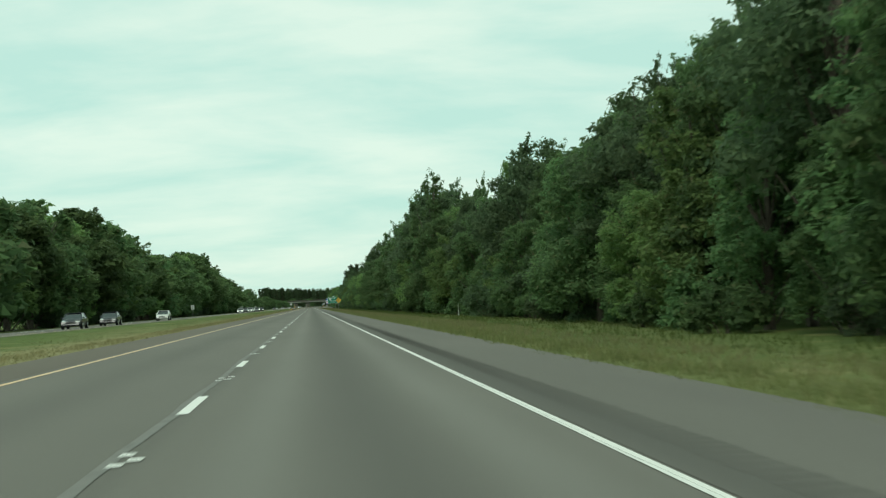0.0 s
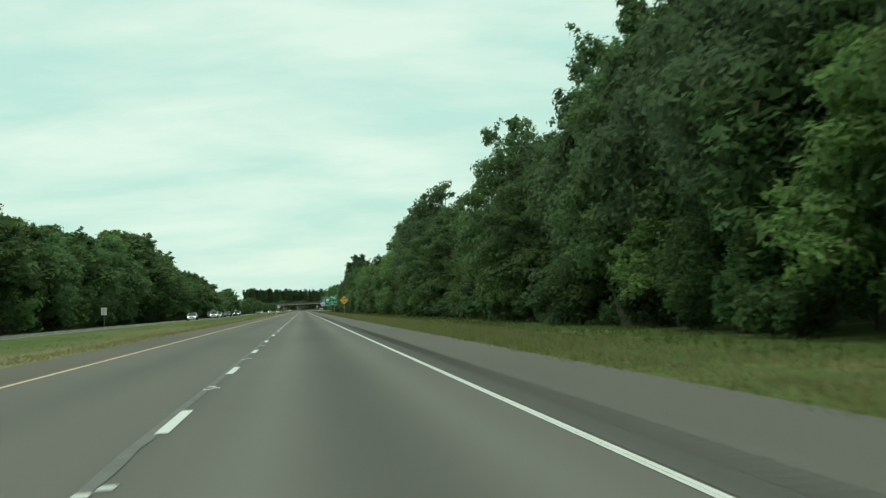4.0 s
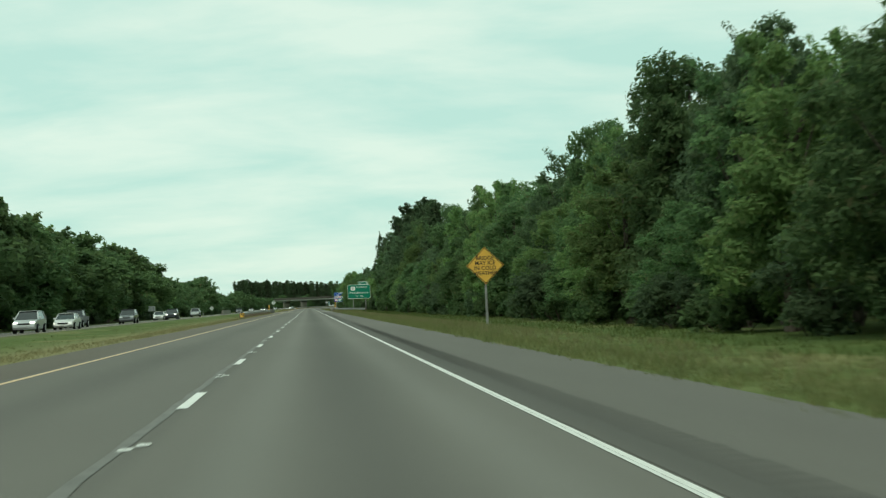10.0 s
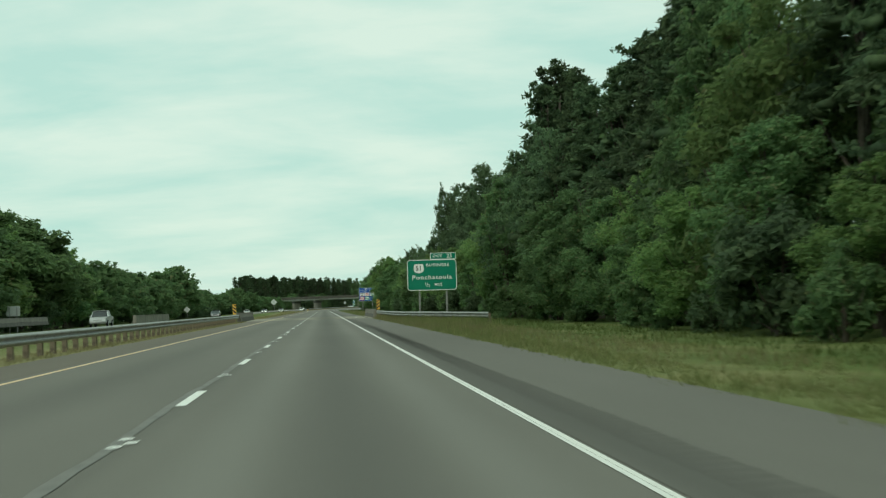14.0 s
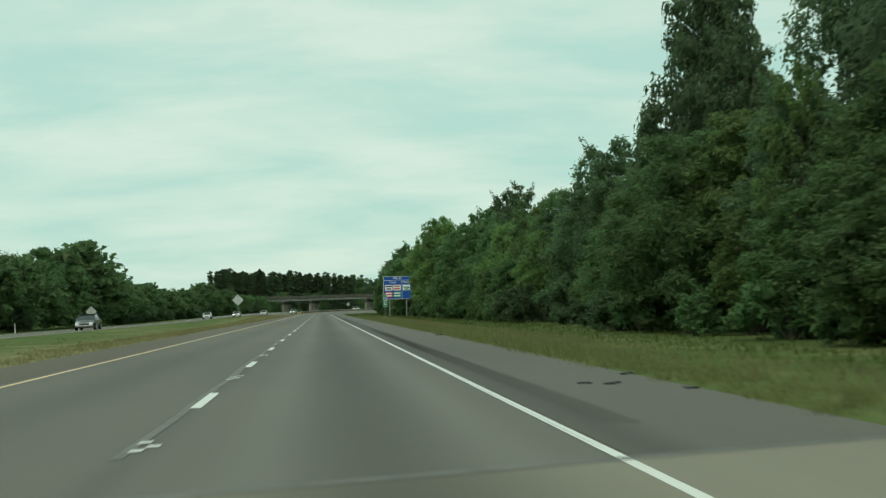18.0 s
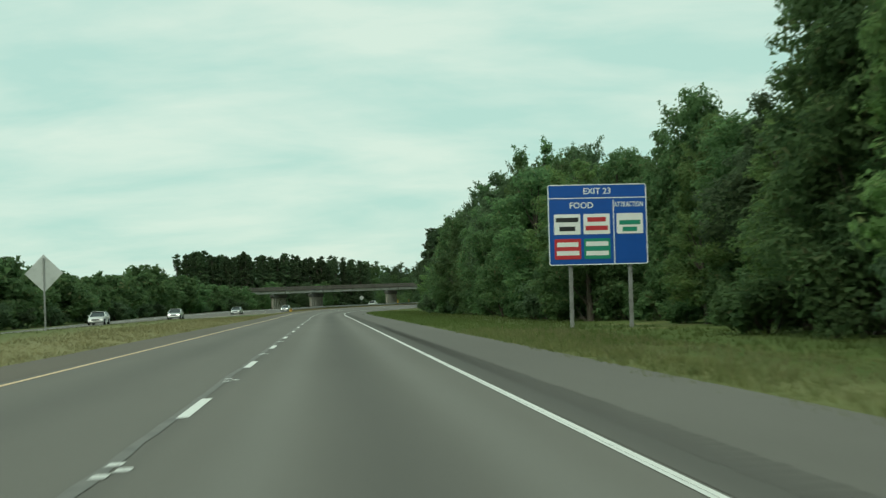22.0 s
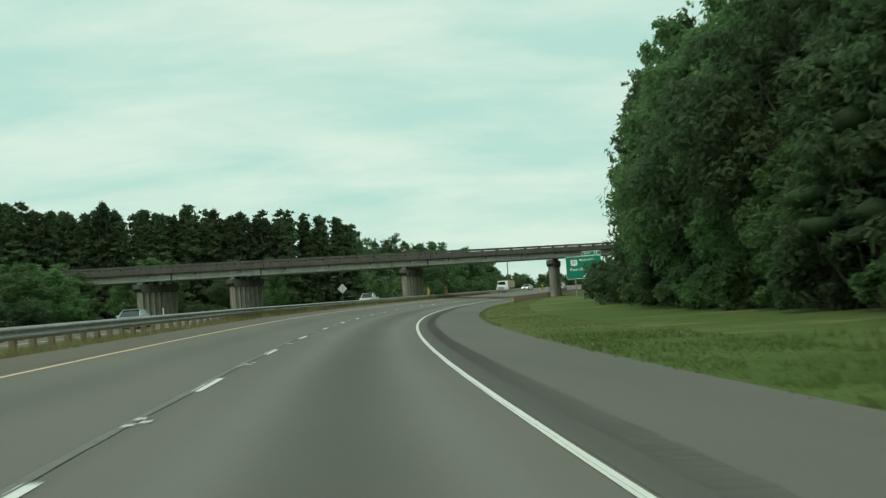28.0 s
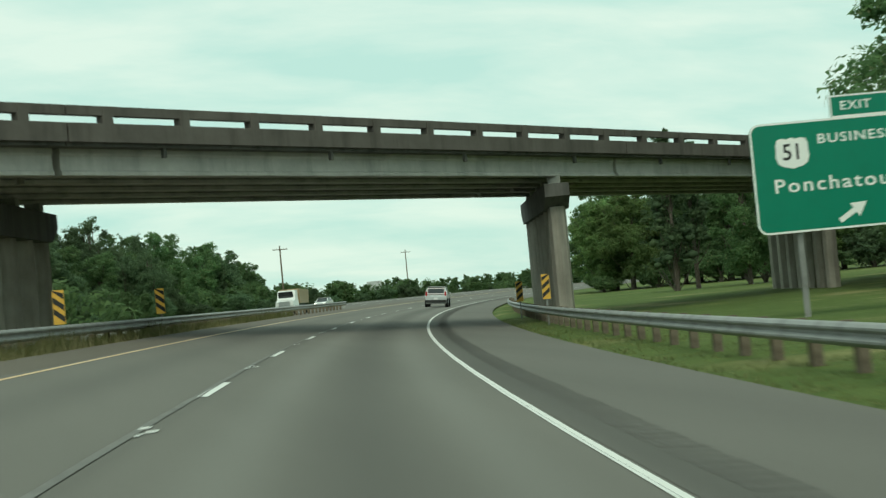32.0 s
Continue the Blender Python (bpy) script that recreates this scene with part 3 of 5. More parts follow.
SHIELD = [(-0.36, 0.36), (-0.24, 0.40), (-0.10, 0.37), (0.0, 0.41), (0.10, 0.37), (0.24, 0.40), (0.36, 0.36), (0.40, 0.22), (0.40, 0.05), (0.42, -0.10), (0.36, -0.28), (0.24, -0.37), (0.10, -0.40), (0.0, -0.44),
          (-0.10, -0.40), (-0.24, -0.37), (-0.36, -0.28), (-0.42, -0.10), (-0.40, 0.05), (-0.40, 0.22)]


def exit_sign(s, u, turn, w, h, low, third, label, lean=0.0):
    """Green exit sign on two steel posts: shield, BUSINESS, the town and a third line or an arrow."""
    e = thing("exit_sign", stand(s, u, None, turn) @ pose(0, 0, 0, 0, lean, 0), label, "road sign", "green exit signs")
    c = low + h / 2
    board = bordered("board", w, h, 0.28, M["sign_green"], e, (0, c))
    tab_w = w * 0.52
    tab = bordered("exit_tab", tab_w, 0.60, 0.06, M["sign_green"], e, (w / 2 - tab_w / 2 - 0.03, low + h + 0.30), 0.045)
    text_mesh("EXIT", 0.33, M["sign_white"], tab, (w / 2 - tab_w * 0.73, -0.034, low + h + 0.30), squeeze=1.15, spread=1.12)
    text_mesh("23", 0.50, M["sign_white"], tab, (w / 2 - tab_w * 0.27, -0.034, low + h + 0.30), squeeze=0.98)
    shield = panel("route_shield", [(x * 1.1, z * 1.0) for x, z in SHIELD], -0.040, -0.030, M["sign_white"], board, (-w * 0.265, low + h * 0.72))
    text_mesh("51", 0.62, M["sign_black"], shield, (-w * 0.265, -0.043, low + h * 0.72), squeeze=0.9)
    text_mesh("BUSINESS", 0.36, M["sign_white"], board, (w * (0.115 if third != "arrow" else 0.10), -0.034, low + h * 0.82), squeeze=1.22, spread=1.16)
    text_mesh("Ponchatoula", 0.53, M["sign_white"], board, (0, -0.034, low + h * 0.42), squeeze=1.14 if third != "arrow" else 1.17, spread=1.20)
    if third == "arrow":
        pts = [(-0.45, -0.07), (0.05, -0.07), (0.05, -0.22), (0.45, 0.0), (0.05, 0.22), (0.05, 0.07), (-0.45, 0.07)]
        a = radians(32)
        pts = [(x * math.cos(a) - z * math.sin(a), x * math.sin(a) + z * math.cos(a)) for x, z in pts]
        panel("arrow", pts, -0.040, -0.030, M["sign_white"], board, (w * 0.05, low + h * 0.15))
    else:
        text_mesh("1", 0.32, M["sign_white"], board, (-w * 0.135, -0.034, low + h * 0.21))
        text_mesh("/", 0.50, M["sign_white"], board, (-w * 0.10, -0.034, low + h * 0.18))
        text_mesh("2", 0.32, M["sign_white"], board, (-w * 0.062, -0.034, low + h * 0.155))
        text_mesh("MILE", 0.34, M["sign_white"], board, (w * 0.125, -0.034, low + h * 0.18))
    sign_posts(e, (-w * 0.26, w * 0.29), low + h - 0.1, 0.15)
    for z in (0.25, 0.75):
        part("stringer", box(w * 0.96, 0.05, 0.07, (0, 0.055, low + h * z)), M["sign_back"], e)
    return e


exit_sign(667.0, 11.42, -2.0, 4.44, 2.76, 2.19 - base_z(667, 11.4), "mile", "large green exit sign with white border on steel posts", 0.9)
exit_sign(1271.4, 14.85, -1.0, 4.75, 3.0, 2.30, "arrow", "large green exit sign with arrow, leaning slightly", 0.0)


def ice_sign(s, u):
    e = thing("warning_sign", stand(s, u), "yellow diamond warning sign with black lettering on one post", "road sign")
    d = 0.92
    c = 2.90
    dia = [(0, d), (-d, 0), (0, -d), (d, 0)]
    board = panel("board", dia, -0.015, 0.015, M["sign_yellow"], e, (0, c))
    frame_ring("border", [(x * 0.965, z * 0.965) for x, z in dia], [(x * 0.92, z * 0.92) for x, z in dia], -0.022, -0.015, M["sign_black"], board, (0, c))
    for words, z, q in (("BRIDGE", 0.36, 0.95), ("MAY ICE", 0.12, 1.0), ("IN COLD", -0.13, 1.0), ("WEATHER", -0.38, 0.92)):
        text_mesh(words, 0.27, M["sign_black"], board, (0, -0.018, c + z), squeeze=q)
    sign_posts(e, (0.0,), c + 0.6, 0.11)
    return e


ice_sign(455.5, 10.12)


def bars(parent, w, h, at, rows, mat, y=-0.046):
    """Writing that is left as plain bars."""
    x0, zc = at
    for z, length in rows:
        panel("writing_bar", [(length * w / 2, h * 0.11), (-length * w / 2, h * 0.11), (-length * w / 2, -h * 0.11), (length * w / 2, -h * 0.11)], y - 0.004, y, mat, parent, (x0, zc + z * h))


def logo_sign(s, u, turn):
    e = thing("service_sign", stand(s, u, None, turn) @ pose(0, 0, 0, 0, 1.0, 0), "blue service sign with five small panels on two posts", "road sign")
    w, h, low = 4.20, 3.40, 2.30 - base_z(907, 12.9)
    c = low + h / 2
    board = bordered("board", w, h, 0.10, M["sign_blue"], e, (0, c), 0.04)
    rule = [(w / 2 - 0.04, 0.02), (-w / 2 + 0.04, 0.02), (-w / 2 + 0.04, -0.02), (w / 2 - 0.04, -0.02)]
    panel("rule", rule, -0.036, -0.030, M["sign_white"], board, (0, low + h - 0.58))
    up = [(0.02, 1.34), (-0.02, 1.34), (-0.02, -1.34), (0.02, -1.34)]
    panel("rule", up, -0.036, -0.030, M["sign_white"], board, (0.68, low + 1.38))
    text_mesh("EXIT 23", 0.36, M["sign_white"], board, (0, -0.034, low + h - 0.30))
    text_mesh("FOOD", 0.36, M["sign_white"], board, (-0.68, -0.034, low + h - 0.90))
    text_mesh("ATTRACTION", 0.30, M["sign_white"], board, (1.34, -0.034, low + h - 0.88), squeeze=0.66)
    for x, z, mat, ink, rows in ((-1.30, 1.72, "sign_white", "sign_black", ((0.22, 0.85), (-0.22, 0.6))),
                                 (-0.05, 1.72, "sign_white", "red", ((0.22, 0.7), (-0.20, 0.85))),
                                 (1.36, 1.72, "sign_white", "sea_green", ((0.05, 0.8), (-0.28, 0.55))),
                                 (-1.30, 0.68, "red", "sign_white", ((0.22, 0.8), (-0.20, 0.85))),
                                 (-0.05, 0.68, "sea_green", "sign_white", ((0.24, 0.85), (-0.22, 0.85)))):
        p = panel("logo_panel", rounded(1.12, 0.86, 0.05), -0.046, -0.030, M[mat], board, (x, low + z))
        bars(p, 1.12, 0.86, (x, low + z), rows, M[ink])
    sign_posts(e, (-1.18, 1.35), low + h - 0.1, 0.16)
    return e


logo_sign(907.0, 12.92, -1.0)


def mile_sign(s, u):
    e = thing("mile_marker", stand(s, u) @ pose(0, 0, 0, 0, 2.0, 0), "narrow green mile marker with a small shield on a post", "road sign")
    low, w, h = 1.17 - base_z(s, u), 0.42, 1.24
    board = bordered("board", w, h, 0.04, M["sign_green"], e, (0, low + h / 2), 0.015)
    text_mesh("SOUTH", 0.15, M["sign_white"], board, (0, -0.034, low + 1.08), squeeze=0.7)
    text_mesh("MILE", 0.16, M["sign_white"], board, (0, -0.034, low + 0.47), squeeze=0.85)
    text_mesh("24", 0.28, M["sign_white"], board, (0, -0.034, low + 0.22))
    shield = panel("route_shield", [(x * 0.42, z * 0.42) for x, z in SHIELD], -0.040, -0.030, M["sign_white"], board, (0, low + 0.78))
    panel("shield_field", [(x * 0.36, z * 0.36) for x, z in SHIELD], -0.044, -0.040, M["sign_blue"], shield, (0, low + 0.78))
    text_mesh("55", 0.17, M["sign_white"], shield, (0, -0.047, low + 0.765))
    sign_posts(e, (0.0,), low + h - 0.05, 0.06)
    return e


mile_sign(839.0, 7.94)


def object_marker(s, u, high, tall=0.92, wide=0.31, slope=1, z=None):
    """Yellow plate with black diagonal stripes."""
    e = thing("object_marker", stand(s, u, base_z(s, u) if z is None else z), "yellow and black striped object marker plate", "object marker", "object markers")
    plate = panel("plate", rounded(wide, tall, 0.03), -0.012, 0.012, M["sign_yellow"], e, (0, high + tall / 2))
    n = max(int(round(tall / 0.3)), 2)
    for i in range(n):
        z0 = high + tall * (i + 0.15) / n
        d = tall / n * 0.52
        a, b = (z0, z0 + wide * 0.75) if slope > 0 else (z0 + wide * 0.75, z0)
        lim = high + tall
        quad = [(wide / 2 - 0.01, min(b, lim)), (-wide / 2 + 0.01, min(a, lim)), (-wide / 2 + 0.01, min(a + d, lim)), (wide / 2 - 0.01, min(b + d, lim))]
        panel("stripe", quad[::-1], -0.017, -0.012, M["sign_black"], plate)
    part("post", box(0.06, 0.05, high + tall, (0, 0.04, -0.02)), M["galvanised"], e)
    return e


object_marker(675.3, 6.85, 0.80, 0.92, 0.29, 1)
object_marker(668.0, -6.3, 0.75, 0.92, 0.31, -1)
object_marker(547.0, -6.0, 0.16, 0.44, 0.46, -1)
object_marker(1084.0, -6.0, 0.15, 0.44, 0.46, -1)
object_marker(RAIL_END, 7.95, 0.28, 0.36, 0.28, 1)
object_marker(1271.6, -6.35, 0.75, 0.92, 0.31, -1)
object_marker(1286.7, -6.35, 0.85, 0.95, 0.33, -1)
object_marker(1285.0, 7.9, 0.95, 0.90, 0.29, 1)
object_marker(1299.0, 7.75, 0.80, 0.92, 0.31, 1)


def back_sign(s, u, shape, high, size, label, posts=(0.0,), group="sign backs"):
    """A sign seen from behind: bare aluminium."""
    e = thing("road_sign", stand(s, u), label, "road sign", group)
    if shape == "diamond":
        d = size * 0.707
        out = [(0, d), (-d, 0), (0, -d), (d, 0)]
        panel("plate", out, -0.012, 0.012, M["sign_back"], e, (0, high + d))
        top = high + 2 * d
    else:
        w, h = size
        panel("plate", rounded(w, h, 0.05), -0.012, 0.012, M["sign_back"], e, (0, high + h / 2))
        top = high + h
    for x in posts:
        part("post", box(0.07, 0.05, top - 0.1, (x, -0.05, -0.05)), M["galvanised"], e)
    return e


D = "bare aluminium back of a diamond sign on a post"
R = "bare aluminium back of a rectangular sign"
back_sign(914.0, -11.3, "diamond", 1.75, 1.22, D)
back_sign(918.0, -34.2, "diamond", 1.6, 1.22, D)
back_sign(1321.0, -31.5, "diamond", 1.9, 1.22, D)
back_sign(386.0, -30.3, "plate", 1.9, (0.9, 1.2), R)
back_sign(700.0, -32.5, "plate", 1.9, (1.5, 1.1), R, (-0.4, 0.4))
back_sign(1538.0, -50.0, "plate", 2.0, (3.6, 3.0), R, (-1.0, 1.0))


def delineator(s, u, z=None):
    e = thing("delineator_post", stand(s, u, z), "slim white plastic marker post in the grass", "marker post", "marker posts")
    part("tube", rod(0.055, 0.05, 1.15, (0, 0, -0.05)), M["sign_white"], e)
    part("cap", rod(0.052, 0.03, 0.06, (0, 0, 1.09)), M["sign_white"], e)
    return e


for s, u in ((857.0, -33.0), (1230.0, -29.5), (128.0, 14.6)):
    delineator(s, u)


# ---------------------------------------------------------------- scraps of tyre on the hard shoulder
def tyre_scrap(s, u, size, seed):
    rng = random.Random(seed)
    e = thing("tyre_scrap", stand(s, u, road_z(s, u) + 0.006, rng.uniform(0, 180)), "torn black strip of tyre rubber on the shoulder", "debris", "scraps on the shoulder")
    bm = bmesh.new()
    rows = []
    n = 7
    for i in range(n):
        x = size * (i / (n - 1) - 0.5)
        w = size * 0.16 * (0.5 + rng.random())
        z = 0.02 + 0.05 * size * math.sin(i * 1.3 + seed) ** 2
        y = 0.10 * size * math.sin(i * 0.9 + seed)
        rows.append([bm.verts.new((x, y - w, 0.0)), bm.verts.new((x, y - w * 0.7, z)), bm.verts.new((x, y + w * 0.7, z)), bm.verts.new((x, y + w, 0.0))])
    for a, b in zip(rows[:-1], rows[1:]):
        for j in range(4):
            bm.faces.new((a[j], a[(j + 1) % 4], b[(j + 1) % 4], b[j]))
    bm.faces.new(rows[0])
    bm.faces.new(rows[-1][::-1])
    bmesh.ops.recalc_face_normals(bm, faces=bm.faces)
    part("rubber", bm, M["sign_black"], e)


for i, (s, u, size) in enumerate(((1026.2, 5.9, 0.32), (1016.3, 6.45, 0.25), (712.6, 5.0, 0.2), (712.4, 5.35, 0.3), (715.0, 6.1, 0.3), (711.0, 6.05, 0.22), (643.1, 5.7, 0.2), (749.4, 6.1, 0.5), (680.0, 5.9, 0.3), (684.5, 6.05, 0.4), (696.0, 6.0, 0.35))):
    tyre_scrap(s, u, size, i)


# ---------------------------------------------------------------- the overpass
def bridge_point(a, b, z):
    """a metres along the overpass from the pier beside our shoulder, b across it (away from us positive)."""
    d = math.radians(OVER_TURN)
    c, q = math.cos(d), math.sin(d)
    return (OVER_AT[0] + a * c - b * q, OVER_AT[1] + a * q + b * c, z)


OVER_AT, OVER_TURN = (41.7, 1287.4), 31.75
SOFFIT = 5.08             # underside of the girders
GIRDER, SLAB = 0.74, 0.62
WIDE = 8.8
PIERS = (-124.0, -100.0, -76.0, -63.0, -50.6, -24.3, 2.4, 25.5, 50.0)


def bridge_box(name, a0, a1, b0, b1, z0, z1, mat, parent, n=1):
    v, f = [], []
    for i in range(n + 1):
        a = a0 + (a1 - a0) * i / n
        v += [bridge_point(a, b0, z0), bridge_point(a, b1, z0), bridge_point(a, b1, z1), bridge_point(a, b0, z1)]
    for i in range(n):
        k = 4 * i
        f += [(k + j, k + (j + 1) % 4, k + 4 + (j + 1) % 4, k + 4 + j) for j in range(4)]
    f += [(3, 2, 1, 0), (4 * n, 4 * n + 1, 4 * n + 2, 4 * n + 3)]
    return mesh_object(name, v, f, mat, parent)


M["concrete_weathered"] = concrete_material("stained_concrete", (0.125, 0.112, 0.100), 0.5)
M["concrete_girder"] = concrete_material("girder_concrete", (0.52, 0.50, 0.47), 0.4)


def girder(a0, a1, b, parent):
    """An I-shaped concrete girder."""
    prof = [(-0.24, 0), (0.24, 0), (0.24, 0.10), (0.17, 0.15), (0.17, 0.54), (0.22, 0.60), (0.22, GIRDER), (-0.22, GIRDER), (-0.22, 0.60), (-0.17, 0.54), (-0.17, 0.15), (-0.24, 0.10)]
    k = len(prof)
    v = [bridge_point(a, b + x, SOFFIT + z) for a in (a0, a1) for x, z in prof]
    f = [(j, (j + 1) % k, k + (j + 1) % k, k + j) for j in range(k)] + [tuple(range(k - 1, -1, -1)), tuple(range(k, 2 * k))]
    return mesh_object("girder", v, f, M["concrete_girder"], parent)


over = thing("overpass", Matrix.Identity(4), "weathered concrete road overpass on slender column piers", "overpass")
ends = [PIERS[0] - 26.0, *PIERS, PIERS[-1] + 26.0]
for a0, a1 in zip(ends[:-1], ends[1:]):
    for b in (-3.7, -1.85, 0, 1.85, 3.7):
        girder(a0 + 0.12, a1 - 0.12, b, over)
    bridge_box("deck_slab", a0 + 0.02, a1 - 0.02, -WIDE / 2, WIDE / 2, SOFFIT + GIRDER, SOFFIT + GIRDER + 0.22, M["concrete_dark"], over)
    for side in (-1, 1):
        e = side * (WIDE / 2 - 0.02)
        bridge_box("deck_edge", a0 + 0.03, a1 - 0.03, e - 0.16, e + 0.16, SOFFIT + GIRDER + 0.10, SOFFIT + GIRDER + SLAB, M["concrete_weathered"], over)
        bridge_box("rail_beam", a0 + 0.03, a1 - 0.03, e - 0.13, e + 0.13, SOFFIT + GIRDER + SLAB + 0.22, SOFFIT + GIRDER + SLAB + 0.48, M["concrete_weathered"], over)
        n = int(round((a1 - a0) / 2.75))
        for i in range(n):
            a = a0 + (i + 0.5) * (a1 - a0) / n
            bridge_box("rail_post", a - 0.17, a + 0.17, e - 0.15, e + 0.15, SOFFIT + GIRDER + SLAB, SOFFIT + GIRDER + SLAB + 0.48, M["concrete_weathered"], over)
        n = int(round((a1 - a0) / 6.0))
        for i in range(n):
            a = a0 + (i + 0.5) * (a1 - a0) / n
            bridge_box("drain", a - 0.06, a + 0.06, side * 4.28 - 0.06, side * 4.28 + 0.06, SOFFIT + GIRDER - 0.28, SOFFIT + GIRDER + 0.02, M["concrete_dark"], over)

ROAD_TURN = 90 - math.degrees(line(1285)[2])          # the piers stand along our road


def pier(a):
    p = thing("bridge_pier", pose(*bridge_point(a, 0, 0), 0, 0, ROAD_TURN), "row of concrete columns under a cap beam", "bridge pier", "piers of the overpass")
    base = -1.4
    long = 12.4
    n = 7
    for i in range(n):
        x = (i - (n - 1) / 2) * (long - 1.1) / (n - 1)
        part("column", rod(0.36, 0.36, 3.88 - base, (x, 0, base), sides=8), M["concrete"], p)
    bm = bmesh.new()
    prof = [(-long / 2 - 0.3, 0.45), (-long / 2 + 0.5, 0), (long / 2 - 0.5, 0), (long / 2 + 0.3, 0.45), (long / 2 + 0.3, 0.95), (-long / 2 - 0.3, 0.95)]
    lo = [bm.verts.new((x, -0.48, 3.80 + z)) for x, z in prof]
    hi = [bm.verts.new((x, 0.48, 3.80 + z)) for x, z in prof]
    bm.faces.new(lo)
    bm.faces.new(hi[::-1])
    for i in range(len(prof)):
        j = (i + 1) % len(prof)
        bm.faces.new((lo[i], hi[i], hi[j], lo[j]))
    bmesh.ops.recalc_face_normals(bm, faces=bm.faces)
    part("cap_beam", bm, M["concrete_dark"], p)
    skew = math.sin(radians(ROAD_TURN - OVER_TURN))
    for b in (-3.7, -1.85, 0, 1.85, 3.7):
        x = b / skew
        part("bearing", box(0.5, 0.5, 0.36, (x, 0, 4.73)), M["concrete_pale"], p)
    return p


for a in PIERS:
    pier(a)


# ---------------------------------------------------------------- utility poles beyond the overpass
def utility_pole(x, y, h):
    e = thing("utility_pole", pose(x, y, -1.0), "tall timber utility pole with a crossarm and insulators", "utility pole", "utility poles")
    part("shaft", rod(0.17, 0.11, h + 1, sides=10), M["post_wood"], e)
    part("crossarm", box(2.4, 0.10, 0.13, (0, -0.14, h + 0.3)), M["post_wood"], e)
    for x0 in (-1.1, -0.5, 0.5, 1.1):
        part("insulator", rod(0.05, 0.04, 0.16, (x0, -0.14, h + 0.43), sides=8), M["sign_back"], e)
    return e


utility_pole(63.5, 1457.0, 11.0)
utility_pole(116.0, 1571.0, 12.6)
utility_pole(180.0, 1570.0, 14.0)


# ---------------------------------------------------------------- trees
def leaf_blades(centres, normals, sizes, rng, long=1.5):
    """Leaf sprays as three-cornered blades: arrays of vertices and faces."""
    n = len(centres)
    t = rng.normal(size=(n, 3))
    t -= normals * (t * normals).sum(1, keepdims=True)
    t /= np.linalg.norm(t, axis=1, keepdims=True) + 1e-9
    b = np.cross(normals, t)
    sz = sizes[:, None]
    j = lambda: 1 + rng.uniform(-0.3, 0.3, size=(n, 1))
    a0 = centres - t * sz * 0.4 * long * j() + b * sz * 0.42 * j()
    a1 = centres - t * sz * 0.4 * long * j() - b * sz * 0.42 * j()
    a2 = centres + t * sz * 0.6 * long * j() - normals * sz * 0.15
    v = np.stack([a0, a1, a2], 1).reshape(-1, 3)
    return v, np.arange(3 * n).reshape(-1, 3)


def ball(level):
    bm = bmesh.new()
    bmesh.ops.create_icosphere(bm, subdivisions=level, radius=1.0)
    bm.verts.ensure_lookup_table()
    v = np.array([w.co[:] for w in bm.verts])
    f = np.array([[w.index for w in q.verts] for q in bm.faces])
    bm.free()
    return v, f


BALLS = {False: ball(2), True: ball(1)}


def cores(puffs, rng, shrink=0.74, flat=0.75, coarse=False):
    """Rugged inner masses of the clumps, so that no crown is hollow."""
    vs, fs = [], []
    CORE_V, CORE_F = BALLS[coarse]
    for k, (x, y, z, r) in enumerate(puffs):
        d = CORE_V * (r * shrink * (1 + rng.uniform(-0.32, 0.32, size=(len(CORE_V), 1))))
        vs.append(d * np.array([1, 1, flat]) + np.array([x, y, z]))
        fs.append(CORE_F + k * len(CORE_V))
    return np.concatenate(vs), np.concatenate(fs)


def merged(*pairs):
    vs, fs, n = [], [], 0
    for v, f in pairs:
        vs.append(v)
        fs.append(f + n)
        n += len(v)
    return np.concatenate(vs), np.concatenate(fs)


def quick_mesh(name, v, f, mat):
    me = bpy.data.meshes.new(name)
    v = np.ascontiguousarray(v, dtype=np.float32)
    f = np.ascontiguousarray(f, dtype=np.int32)
    me.vertices.add(len(v))
    me.vertices.foreach_set("co", v.ravel())
    me.loops.add(f.size)
    me.loops.foreach_set("vertex_index", f.ravel())
    me.polygons.add(len(f))
    me.polygons.foreach_set("loop_start", np.arange(0, f.size, f.shape[1], dtype=np.int32))
    me.update(calc_edges=True)
    me.materials.append(mat)
    return me


def puff_leaves(puffs, per, size, rng, flat=0.75, core=True, coarse=False):
    """Leaves over the outer, upper side of rounded clumps (x, y, z, radius)."""
    cs, ns = [], []
    for x, y, z, r in puffs:
        n = max(int(per * r * r), 8)
        d = rng.normal(size=(n, 3))
        d[:, 2] = d[:, 2] * 0.8 + 0.25
        d /= np.linalg.norm(d, axis=1, keepdims=True)
        rad = r * (0.35 + 0.95 * rng.random((n, 1)) ** 0.8)
        cs.append(np.array([x, y, z]) + d * rad * np.array([1, 1, flat]))
        nn = d + rng.normal(size=(n, 3)) * 0.30
        nn[:, 2] += 0.35
        ns.append(nn / np.linalg.norm(nn, axis=1, keepdims=True))
    c, nn = np.concatenate(cs), np.concatenate(ns)
    leaves = leaf_blades(c, nn, size * (0.6 + 0.8 * rng.random(len(c))), rng)
    return merged(leaves, cores(puffs, rng, 0.74, flat, coarse)) if core else leaves


def tube(points, radii, sides=6):
    v, f = [], []
    for (p, r) in zip(points, radii):
        for i in range(sides):
            a = 2 * math.pi * i / sides
            v.append((p[0] + r * math.cos(a), p[1] + r * math.sin(a), p[2]))
    for k in range(len(points) - 1):
        for i in range(sides):
            a, b = k * sides + i, k * sides + (i + 1) % sides
            f.append((a, b, b + sides, a + sides))
    return v, f


